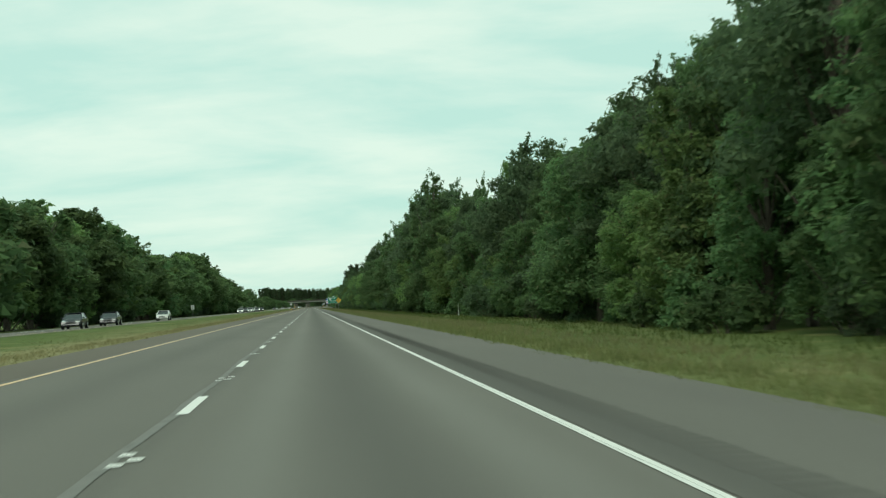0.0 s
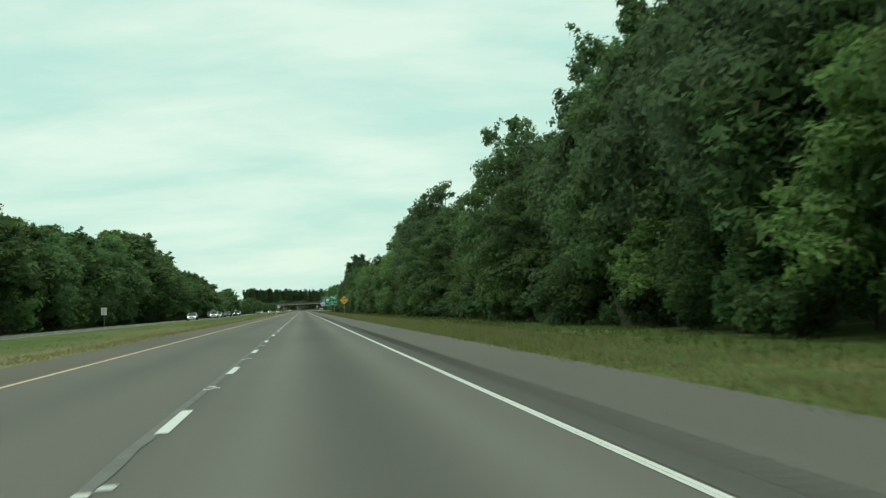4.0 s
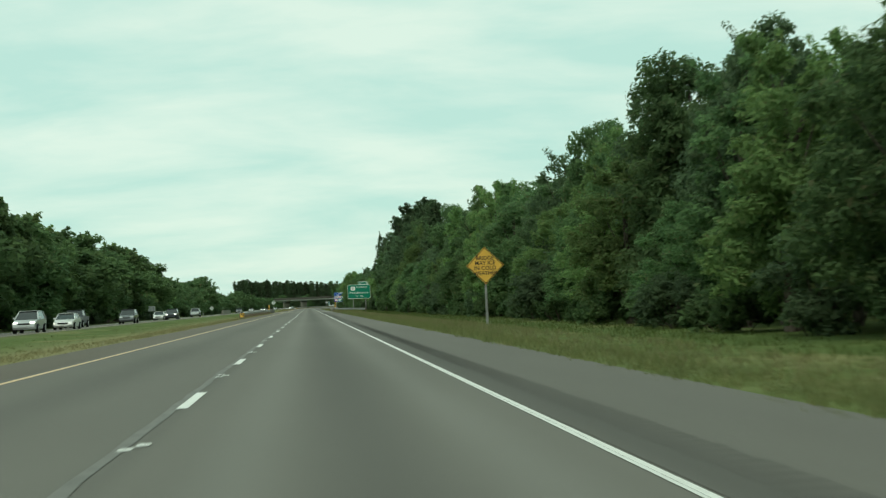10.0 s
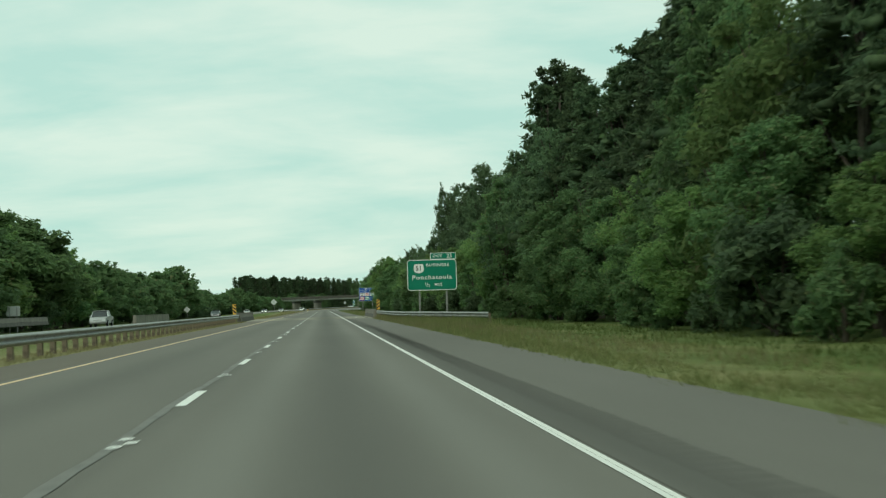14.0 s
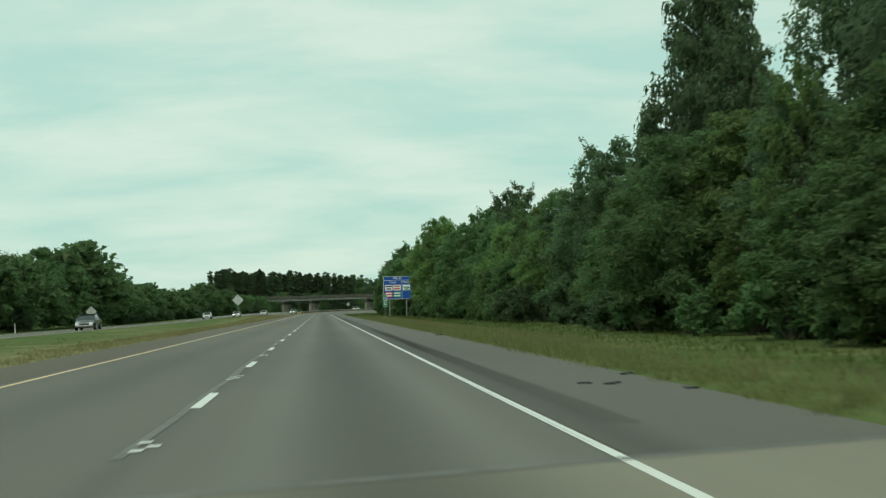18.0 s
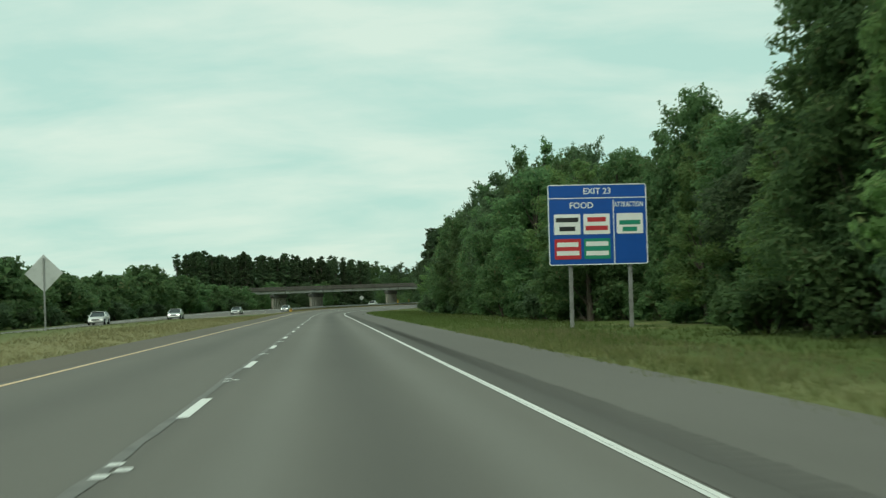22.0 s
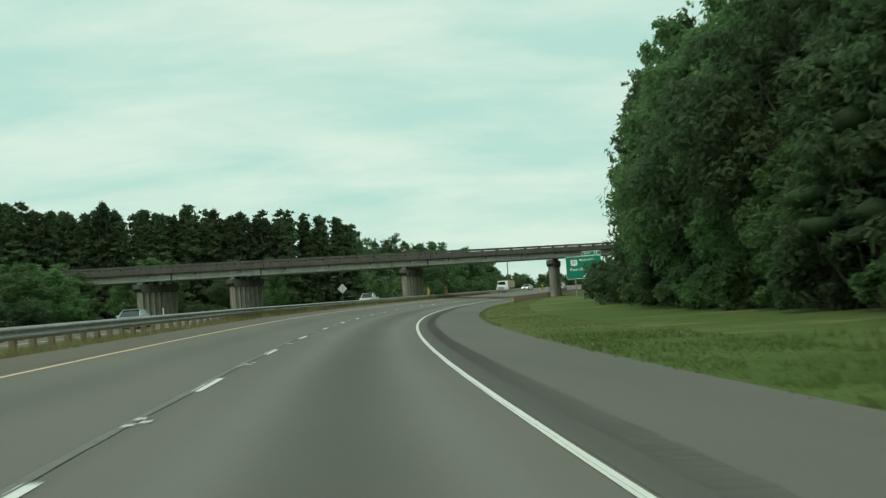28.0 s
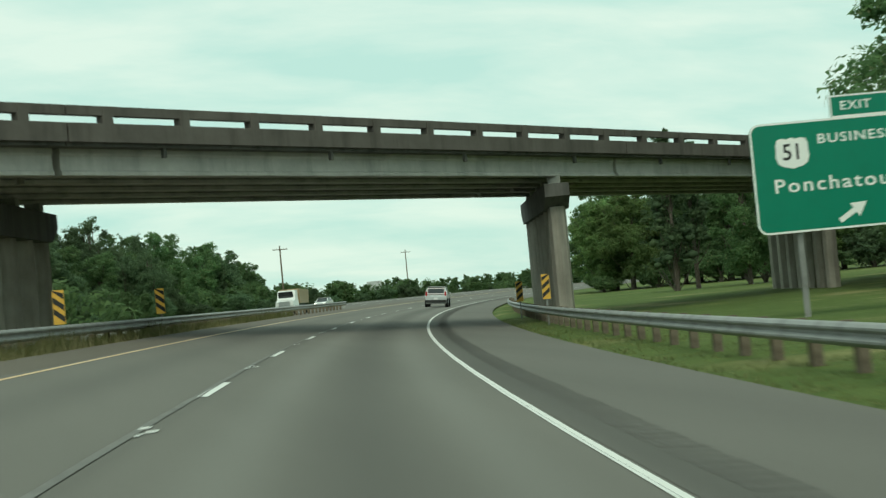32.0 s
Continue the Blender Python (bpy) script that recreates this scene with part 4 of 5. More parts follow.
def trunk_mesh(h, r, limbs, rng, bend=0.35):
    verts, faces = [], []

    def add(pts, rad, sides=6):
        v, f = tube(pts, rad, sides)
        k = len(verts)
        verts.extend(v)
        faces.extend(tuple(i + k for i in q) for q in f)

    ph = rng.uniform(0, 6.28)
    stem = [(bend * math.sin(ph + z / h * 3) * z / h, bend * math.cos(ph + z / h * 2) * z / h, z - 0.4) for z in np.linspace(0, h, 7)]
    add(stem, [r * (1.15 - 0.95 * i / 6) for i in range(7)], 8)
    for x, y, z in limbs:
        z0 = max(z * 0.55, z - 2.4)
        k = min(int(z0 / h * 6), 5)
        s = stem[k]
        mid = ((s[0] + x) / 2, (s[1] + y) / 2, (s[2] + z) / 2 - 0.25)
        add([s, mid, (x, y, z)], [r * 0.36, r * 0.22, r * 0.07], 5)
    return quick_mesh("trunk", np.array(verts), np.array(faces), M["bark"])


def broad_tree(seed, h, wide, low, lobes, per, size, mat, lean=0.0, core=True, coarse=False, sprigs=7, gaps=0.0):
    """A broadleaf tree: rounded lobes, each a heap of leaf clumps, from low metres up to h; gaps thins the lobes out."""
    rng = np.random.default_rng(seed)
    big, small = [], []
    for i in range(lobes):
        w = (i + 0.3 + 0.7 * rng.random()) / lobes
        prof = math.sin(math.pi * min(0.22 + 0.70 * w, 1.0)) ** 0.6
        a = i * 2.4 + rng.uniform(-0.8, 0.8)
        r = rng.choice((0.6, 0.85, 1.1, 1.5)) * rng.uniform(0.85, 1.15) * (1.15 - 0.40 * w) * wide / 3.0
        z = low + r * 0.7 + (h - low - 1.75 * r) * w
        rr = max(wide * prof - r * 0.6, 0.1) * (0.52 + 0.62 * rng.random() ** 0.7)
        big.append((rr * math.cos(a) + lean * w, rr * math.sin(a), z, r))
    if gaps == 0:
        for i in range(3):
            big.append((rng.uniform(-0.5, 0.5), rng.uniform(-0.5, 0.5), low + (h - low) * (0.25 + 0.22 * i), wide * 0.38))
    for x, y, z, r in big:
        n = int((10 + 9 * r) * (1 - 0.45 * gaps))
        d = rng.normal(size=(n, 3))
        d[:, 2] = d[:, 2] * 1.0 + 0.40
        d /= np.linalg.norm(d, axis=1, keepdims=True)
        for q in d:
            f = r * rng.uniform(0.70, 1.05)
            small.append((x + q[0] * f, y + q[1] * f, z + q[2] * f * 0.95, r * rng.uniform(0.26, 0.46)))
    tips = []
    for i in range(sprigs):
        x, y, z, r = big[int(rng.integers(lobes // 3, lobes))]
        a = rng.uniform(0, 6.28)
        for k in range(3):
            tips.append((x + (r * 0.7 + 0.2 * k) * math.cos(a), y + (r * 0.7 + 0.2 * k) * math.sin(a), z + r * 0.85 + 0.26 * k, 0.30 - 0.06 * k))
    v, f = puff_leaves(small + tips, per, size, rng, 0.85, False)
    if core:
        cs = []
        for x, y, z, r in big:
            q = rng.normal(size=(int(40 + 36 * r), 3))
            q /= np.linalg.norm(q, axis=1, keepdims=True)
            cs.append(np.array([x, y, z]) + q * r * 0.72 * rng.random((len(q), 1)) ** 0.5)
        c = np.concatenate(cs)
        nn = rng.normal(size=c.shape)
        nn /= np.linalg.norm(nn, axis=1, keepdims=True)
        v, f = merged((v, f), leaf_blades(c, nn, (0.30 if not coarse else 0.5) * (0.6 + 0.6 * rng.random(len(c))), rng, 1.2))
    crown = quick_mesh("crown", v, f, mat)
    limbs = [(p[0] * 0.85, p[1] * 0.85, p[2]) for p in big[:lobes:max(lobes // (10 if gaps == 0 else 18), 1)]] + [(p[0], p[1], p[2]) for p in tips[::6]]
    return trunk_mesh(h * 0.9, 0.10 + h * 0.011, limbs, rng), crown


def pine_tree(seed, h, wide, bare, boughs, mat, needles=30, taper=0.8):
    """A tall pine: bare below, uneven boughs that end in needle tufts."""
    rng = np.random.default_rng(seed)
    cs, ns, limbs, puffs = [], [], [], []
    for i in range(boughs):
        w = (i + rng.random()) / boughs
        z = h * (bare + (0.985 - bare) * w)
        reach = wide * (1 - w) ** taper * rng.uniform(0.45, 1.15) + 0.16
        a = rng.uniform(0, 6.28)
        end = np.array([reach * math.cos(a), reach * math.sin(a), z + 0.12 * reach])
        limbs.append(tuple(end * np.array([0.9, 0.9, 1])))
        puffs.append((end[0] * 0.72, end[1] * 0.72, end[2] - 0.05, 0.22 + 0.20 * reach))
        for k in range(4):
            f = 1 - 0.24 * k
            c = end * np.array([f, f, 1]) + rng.normal(size=3) * np.array([0.3, 0.3, 0.2])
            d = rng.normal(size=(needles, 3))
            d[:, 2] += 0.6
            d /= np.linalg.norm(d, axis=1, keepdims=True)
            cs.append(c + d * (0.28 + 0.26 * (1 - w)) * rng.random((needles, 1)) * np.array([1.2, 1.2, 0.8]))
            nn = np.cross(d, rng.normal(size=(needles, 3)))
            ns.append(nn / (np.linalg.norm(nn, axis=1, keepdims=True) + 1e-9))
    c, nn = np.concatenate(cs), np.concatenate(ns)
    v, f = merged(leaf_blades(c, nn, (0.15 if needles > 20 else 0.19) * (0.7 + 0.6 * rng.random(len(c))), rng, 2.6), cores(puffs, rng, 0.8, 0.6, True))
    return trunk_mesh(h * 0.97, 0.15 + h * 0.007, limbs[::3], rng, 0.2), quick_mesh("crown", v, f, mat)


def as_tree(name, meshes, label, category, group):
    e = thing(name, Matrix.Identity(4), label, category, group)
    for n, me in zip(("trunk", "crown"), meshes):
        o = new(n, me)
        o.parent = e
    return e


BROAD = [as_tree("broadleaf_tree" if m != "leaf_dark" else "oak_tree", broad_tree(10 + i, 12.0, w, low, n, per, size, M[m], gaps=g, sprigs=k), lab, "tree", "trees along the wood edge") for i, (w, low, n, per, size, m, g, k, lab) in enumerate((
    (3.3, 0.7, 24, 230, 0.16, "leaf", 0, 5, "dense green broadleaf tree at the wood's edge"),
    (2.9, 0.9, 20, 230, 0.16, "leaf_pale", 0, 5, "pale green broadleaf tree at the wood's edge"),
    (3.7, 0.5, 27, 215, 0.165, "leaf", 0, 6, "wide green broadleaf tree with low branches"),
    (2.5, 1.8, 18, 230, 0.155, "leaf", 0, 8, "slender broadleaf tree with an uneven crown"),
    (3.2, 0.5, 22, 230, 0.16, "leaf_pale", 0, 5, "vine-hung pale green tree at the wood's edge"),
    (3.0, 4.6, 15, 200, 0.145, "leaf", 0.8, 6, "airy broadleaf tree showing sky through its crown"),
    (3.6, 2.2, 26, 215, 0.165, "leaf_dark", 0, 7, "dark green oak with a heavy rounded crown"),
    (3.2, 3.2, 20, 200, 0.15, "leaf_dark", 0.4, 9, "greyish oak with an open ragged crown")))]
YOUNG = [as_tree("young_tree", [c.data for c in sorted(BROAD[k].children, key=lambda c: c.name, reverse=True)], lab, "tree", "young trees before the wood") for k, lab in (
    (0, "young green tree in front of the wood"), (1, "young pale green tree in front of the wood"), (2, "wide young tree with low branches"), (4, "young tree hung with pale vines"), (3, "slender young tree before the wood"))]
PINE = [as_tree("pine_tree", pine_tree(40 + i, 16.0, w, bare, n, M["needle"], 26), lab, "tree", "pines along the wood edge") for i, (w, bare, n, lab) in enumerate((
    (2.7, 0.30, 78, "tall dark pine with a ragged crown"),
    (2.4, 0.45, 60, "tall pine with a bare lower trunk"),
    (3.0, 0.14, 96, "dense dark pine branched almost to the ground")))]
FAR_PINE = [as_tree("pine_tree", pine_tree(60 + i, 16.0, w, bare, n, M["needle"], 18, 0.95), lab, "tree", "pines beyond the overpass") for i, (w, bare, n, lab) in enumerate((
    (3.0, 0.06, 74, "dark pointed pine in a close stand"),
    (2.5, 0.10, 64, "slim dark pine in a close stand"),
    (3.4, 0.05, 82, "full dark pine in a close stand")))]
SHRUB = [as_tree("shrub", broad_tree(70 + i, h, w, 0.1, n, 330, 0.13, M[m], 0.0, True, False, 3), lab, "shrub", "undergrowth along the wood edge") for i, (h, w, n, m, lab) in enumerate((
    (2.6, 1.5, 9, "leaf", "rounded green shrub in the undergrowth"),
    (3.4, 1.8, 12, "leaf_dark", "dark green shrub at the foot of the trees"),
    (1.8, 1.6, 8, "leaf", "low weedy shrub on the verge")))]
FAR = [as_tree("broadleaf_tree", broad_tree(90 + i, 12.0, w, low, n, 62, 0.31, M[m], 0.0, True, True), lab, "tree", "trees across the other carriageway") for i, (w, low, n, m, lab) in enumerate((
    (3.7, 0.4, 18, "leaf", "green broadleaf tree across the carriageways"),
    (3.2, 0.5, 16, "leaf_pale", "lighter green tree across the carriageways"),
    (4.0, 1.2, 18, "wood_far", "dark rounded tree across the carriageways")))]
BACK = [as_tree("broadleaf_tree", broad_tree(140 + i, 12.0, w, low, n, 95, 0.25, M[m], 0.0, True, True, 10), lab, "tree", "trees along the wood edge") for i, (w, low, n, m, lab) in enumerate((
    (3.2, 2.5, 15, "leaf", "green broadleaf tree deeper in the wood"),
    (2.6, 4.0, 12, "leaf", "open-crowned tree rising above the wood's edge"),
    (3.0, 3.0, 14, "leaf_pale", "pale green tree deeper in the wood")))]
BARE = as_tree("bare_tree", broad_tree(120, 12.0, 3.2, 4.5, 12, 40, 0.10, M["bark"], 0.0, False, gaps=0.5), "thin greyish tree with few leaves", "tree", "trees across the other carriageway")
for _t in (*BROAD, *YOUNG, *PINE, *FAR_PINE, *SHRUB, *FAR, *BACK, BARE):
    _t.location = (0, -395, -60)
USED = set()


def plant(kind, s, u, h, nominal, rng, wide=1.0, at=None):
    p = place(s, u) if at is None else Vector((at[0], at[1], 0))
    z = ground_z(s, u) if at is None else -0.4
    k = h / nominal
    w = k * wide * rng.uniform(0.9, 1.12)
    m = pose(p.x, p.y, z - 0.1, 0, 0, rng.uniform(0, 360)) @ Matrix.Diagonal((w, w, k, 1))
    if kind.name not in USED:
        USED.add(kind.name)
        kind.matrix_basis = m
        return kind
    return copy_thing(kind, m @ Matrix.Diagonal((1 / kind.scale.x, 1 / kind.scale.y, 1 / kind.scale.z, 1)))


# height of the wood's skyline on our side, by stretches of the road
SKYLINE = (
    ((20, 12.5), (57, 13.2), (72, 12.8), (78, 12.6), (85, 11.2), (90, 10.4), (97, 12.4), (104, 13.2), (110, 12.8), (117, 10.8), (122, 9.4), (130, 10.7), (138, 11.6), (145, 9.9), (150, 10.4), (156, 11.8), (163, 12.8), (172, 14), (180, 15.2), (190, 16.5), (210, 16.4), (225, 15.2), (240, 14.2), (255, 13.4), (264, 12.5), (271, 9.6), (283, 9.2), (291, 10.2), (300, 10.8), (308, 12.4), (324, 13.6), (332, 13), (337, 11.6), (346, 12.2), (353, 13.6), (362, 14.4), (372, 14.2), (384, 13.8), (392, 12.4), (398, 11.4), (410, 11.2), (419, 9.4)),
    ((424, 10.3), (432, 10.6), (440, 11), (448, 12.4), (454, 12.6), (459, 10.9), (468, 11.9), (475, 11.8), (481, 10.6), (488, 9.4), (496, 10.6), (503, 11.4), (512, 11.6), (521, 11.4), (530, 12.1), (536, 10.7), (545, 10.2), (555, 8.7), (563, 9.8), (568, 10.4), (575, 13), (584, 13.2), (592, 13.4), (600, 15.2), (612, 15.4), (625, 15), (640, 14.5), (654, 12.6), (661, 8.7), (667, 7.6), (677, 9), (688, 9), (698, 7.7), (712, 8.2), (730, 8.6), (760, 9.2), (772, 8.8), (782, 7.3), (790, 8.3), (798, 8.3), (806, 9.5), (814, 8.4), (823, 9.8)),
    ((830, 11.6), (837, 11), (844, 11.2), (851, 11.2), (858, 9.2), (866, 8.5), (871, 11.2), (878, 12.5), (886, 12.4), (893, 10.4), (901, 9.7), (910, 10.3), (923, 10.3), (931, 10.8), (938, 11.2), (947, 11.7), (955, 12), (962, 12.6), (970, 12.2), (978, 13), (990, 13.2), (1003, 13.2), (1009, 12), (1014, 10.6), (1024, 11.4), (1031, 10.8), (1040, 10.4), (1047, 9.8), (1055, 9.6), (1064, 8.1), (1072, 8.8), (1080, 9.9), (1092, 11), (1102, 12.5), (1112, 15), (1132, 15.8), (1165, 16.2), (1182, 15.8), (1204, 13.5)))
RIGHT_TOPS = tuple(q for stretch in SKYLINE for q in stretch)
LUMP = []


def lump(kind, s, u, h, nominal, rng, wide=1.0, at=None):
    """A tree too deep in the wood to be told apart: kept for the joined woodland."""
    p = place(s, u) if at is None else Vector((at[0], at[1], 0))
    z = ground_z(s, u) if at is None else -0.4
    k = h / nominal
    w = k * wide * rng.uniform(0.9, 1.12)
    LUMP.append((kind, np.array(pose(p.x, p.y, z - 0.1, 0, 0, rng.uniform(0, 360)) @ Matrix.Diagonal((w, w, k, 1)))))


def mesh_arrays(me):
    v = np.empty(len(me.vertices) * 3)
    me.vertices.foreach_get("co", v)
    f = np.empty(len(me.loops), dtype=np.int64)
    me.loops.foreach_get("vertex_index", f)
    return v.reshape(-1, 3), f.reshape(len(me.polygons), -1)


def top_at(table, s):
    return float(np.interp(s, [a for a, _ in table], [b for _, b in table]))


wood_rng = random.Random(77)


def right_front(s):
    return 16.2 + 1.8 * min(max((s - 1000) / 60.0, 0.0), 1.0) + 1.2 * noise.noise(Vector((s * 0.03, 1.0, 0))) + (1.5 if 760 < s < 800 else 0.0) + (2.0 if 894 < s < 925 else 0.0) + (1.0 if 655 < s < 680 else 0.0)


# the row that makes the skyline
s = 14.0
while s < 1199:
    pines = 568 < s < 634 or 1096 < s < 1136 or s > 1165
    h = min(top_at(RIGHT_TOPS, s), top_at(RIGHT_TOPS, s - 2.5) + 0.8, top_at(RIGHT_TOPS, s + 2.5) + 0.8) * wood_rng.uniform(0.88, 1.06) + (0.9 if 768 < s < 816 else 0)
    u = right_front(s) + wood_rng.uniform(1.9, 3.1)
    if pines and wood_rng.random() < 0.8:
        plant(wood_rng.choice(PINE), s, u + 0.6, h * 1.1, 16.0, wood_rng, 1.1)
    else:
        plant(BROAD[wood_rng.choice((0, 0, 1, 2, 3, 4, 6, 7) if h < 13.5 else (0, 2, 6, 6, 7, 3))], s, u, h, 12.0, wood_rng, wood_rng.uniform(0.75, 1.02) + 0.25 * (h < 10))
    s += wood_rng.uniform(4.2, 6.0)
# lower trees before it
s = 16.0
while s < 1196:
    dark = 565 < s < 640 or s > 1094
    h = top_at(RIGHT_TOPS, s) * (wood_rng.uniform(0.32, 0.55) if dark else wood_rng.uniform(0.45, 0.82) if wood_rng.random() < 0.8 else 0.92)
    u = right_front(s) + wood_rng.uniform(-0.4, 1.0) + (1.2 if s > 1094 else 0)
    plant(wood_rng.choice(YOUNG[:2] + YOUNG), s, u, max(h, 4.2), 12.0, wood_rng, 1.12 + 0.03 * max(0, 10 - h))
    s += wood_rng.uniform(5.6, 9.0)
# a row deeper in the wood
s = 18.0
while s < 1196:
    h = top_at(RIGHT_TOPS, s) * wood_rng.uniform(0.88, 1.0)
    if wood_rng.random() < 0.07:
        plant(wood_rng.choice(PINE), s, right_front(s) + 5.5, h * 1.08, 16.0, wood_rng, 1.1)
    else:
        lump(wood_rng.choice(BACK), s, right_front(s) + wood_rng.uniform(5.2, 7.2), h, 12.0, wood_rng, 1.0)
    s += wood_rng.uniform(5.6, 8.4)
# single trees that stand out of the skyline
for s, u, h, kind, wide in ((176, 16.8, 17.5, BROAD[3], 0.72), (146, 19.5, 14.2, BROAD[3], 0.40), (155, 24.0, 16.8, BROAD[1], 0.62), (779, 19.5, 11.5, BROAD[6], 0.8), (826, 21.0, 12.9, BROAD[7], 0.8), (800, 19.6, 10.4, BROAD[0], 0.9), (786, 19.6, 10.0, BROAD[6], 0.85),
                            (426, 20.0, 13.2, BROAD[5], 0.5), (563, 20.0, 12.0, BROAD[5], 0.5), (549, 18.6, 13.0, BROAD[0], 0.95), (918, 20.5, 12.0, BROAD[0], 0.8), (1029, 19.5, 12.6, BROAD[3], 0.7), (1044, 20.5, 12.0, BROAD[0], 0.9), (1018, 19.0, 12.4, BROAD[2], 0.9)):
    plant(kind, s, u, h, 16.0 if kind in PINE else 12.0, wood_rng, wide)
# tall trees
for s, u, h, kind, wide in ((738, 26.0, 21.2, BROAD[6], 1.0), (743, 28.5, 20.0, BROAD[7], 0.9), (734, 24.0, 17.5, BROAD[6], 0.8), (767, 22.6, 20.6, BROAD[6], 0.60), (763, 23.0, 15.0, BROAD[7], 0.8), (769, 20.5, 11.5, BROAD[6], 0.85), (751, 25.0, 19.0, BROAD[7], 0.7), (741, 18.2, 9.8, BROAD[1], 0.55), (397, 19.8, 16.5, BROAD[7], 0.66),
                            (310, 24.6, 17.0, BROAD[5], 0.62), (318, 18.2, 15.6, BROAD[7], 1.05), (356, 19.0, 14.4, BROAD[7], 0.75), (404, 19.5, 13.2, BROAD[5], 1.0), (196, 21.0, 18.0, BROAD[7], 0.75), (258, 17.5, 15.5, BROAD[2], 0.8), (385, 21.5, 18.8, BROAD[7], 0.82), (873, 15.8, 12.8, BROAD[1], 0.95), (893, 19.0, 13.6, BROAD[1], 0.9),
                            (647, 20, 19.5, PINE[1], 1.1), (655, 23, 20, PINE[1], 1.1), (640, 18, 17, PINE[0], 1.1), (663, 24, 17, PINE[1], 1.1), (576, 19, 14.6, PINE[2], 1.1), (600, 20, 17.2, PINE[0], 1.1), (606, 19.5, 16.2, PINE[2], 1.1),
                            (836, 20.5, 13.0, BROAD[6], 0.75), (874, 18.2, 13.2, BROAD[1], 0.9), (880, 18.0, 13.0, BROAD[4], 0.9), (966, 19.5, 14.6, BROAD[3], 0.9), (1112, 18.5, 14.5, PINE[2], 1.1), (1117, 18.2, 15.5, PINE[2], 1.1),
                            (1122, 19.5, 15.8, PINE[0], 1.1), (1127, 19.2, 16, PINE[2], 1.1), (1132, 21, 16.5, PINE[2], 1.1), (1119, 23, 16.5, PINE[0], 1.1)):
    plant(kind, s, u, h, 16.0 if kind in PINE else 12.0, wood_rng, wide)
for s, u, h, kind in ((1186, 20, 16.8, PINE[2]), (1191, 21, 17, PINE[2]), (1196, 22, 16.8, PINE[2]), (1201, 23.5, 16.5, PINE[0]), (1203, 22, 11, PINE[2]), (1208, 26, 16, PINE[2]), (1213, 24.5, 16.5, PINE[0]), (1216, 29, 16, PINE[2]), (1221, 24.5, 16.5, PINE[0]),
                      (1227, 32, 12.5, PINE[2]), (1206, 21.5, 5.5, BROAD[2]), (1213, 24, 6.5, BROAD[4]), (1219, 24.5, 7.5, BROAD[0]), (1225, 24.5, 9, BROAD[2])):
    plant(kind, s, u, h, 16.0 if kind in PINE else 12.0, wood_rng, 1.1)
for s, u, h in ((1231, 24.5, 10), (1236, 25, 10.5), (1242, 24, 10.2), (1240, 28, 11.5), (1249, 25, 9.8), (1256, 26, 9.4), (1252, 30, 10.2), (1264, 26.5, 9.8), (1262, 32, 11.5), (1272, 27, 9.6), (1280, 26, 8.6), (1278, 31, 10), (1287, 25.5, 6.6), (1290, 29, 8.6)):
    plant(wood_rng.choice(BROAD[:5]), s, u, h, 12.0, wood_rng, 1.05)
for s, u in ((1228, 24), (1234, 24), (1243, 23.5), (1251, 23), (1260, 23.5), (1270, 24)):
    plant(wood_rng.choice(SHRUB), s, u, wood_rng.uniform(2, 3.5), 2.8, wood_rng, 1.3)
# undergrowth
s = 12.0
while s < 1203:
    u = right_front(s) - 0.9 + wood_rng.uniform(-0.5, 1.2) - (1.2 if 765 < s < 800 and wood_rng.random() < 0.7 else 0)
    plant(wood_rng.choice(SHRUB), s, u, wood_rng.uniform(1.4, 3.4), 2.8, wood_rng, 1.1)
    s += wood_rng.uniform(5.0, 7.4)
# the second wood beyond the bend
for x, y, h in ((60, 1283, 9), (64, 1287, 13.5), (68, 1282, 15), (72, 1289, 16), (73, 1278, 15.5), (79, 1284, 17), (66, 1276, 9), (72, 1270, 12), (80, 1272, 16), (78, 1262, 15), (86, 1266, 17), (84, 1255, 15), (92, 1260, 18),
                (90, 1248, 15), (96, 1240, 16), (98, 1252, 18), (63, 1281, 4), (70, 1273, 4.5), (76, 1266, 4.0), (84, 1248, 5), (90, 1276, 17), (88, 1292, 17), (100, 1284, 17), (78, 1298, 14), (88, 1304, 14)):
    plant(BROAD[wood_rng.choice((0, 2, 6, 6))], 1280, 20, h * 1.22, 12.0, wood_rng, 1.0, (x, y))
for x, y, h, kind in ((72.6, 1335, 12.8, PINE[2]), (75.5, 1337, 12.2, PINE[0]), (80, 1334, 11.8, PINE[2]), (77.5, 1332, 10.5, BROAD[0])):
    plant(kind, 1280, 20, h, 16.0 if kind in PINE else 12.0, wood_rng, 0.9, (x, y))
for x, y, h in ((86, 1381, 9.5), (90, 1386, 10), (95, 1378, 9), (100, 1384, 9.5), (106, 1376, 10), (112, 1382, 10), (118, 1372, 9), (124, 1378, 9.5), (96, 1366, 4), (104, 1368, 4.5), (131, 1370, 9), (138, 1374, 10), (146, 1366, 10), (88, 1377, 10.5), (93, 1381, 11.5), (98, 1373, 11), (103, 1379, 12), (109, 1371, 11.5), (115, 1377, 12), (121, 1367, 11.5), (127, 1372, 12), (135, 1364, 11), (142, 1368, 12), (92, 1392, 12), (101, 1394, 12), (110, 1390, 12)):
    plant(BROAD[wood_rng.choice((0, 2, 2, 4))], 1280, 20, h * 1.12, 12.0, wood_rng, 1.3, (x, y))
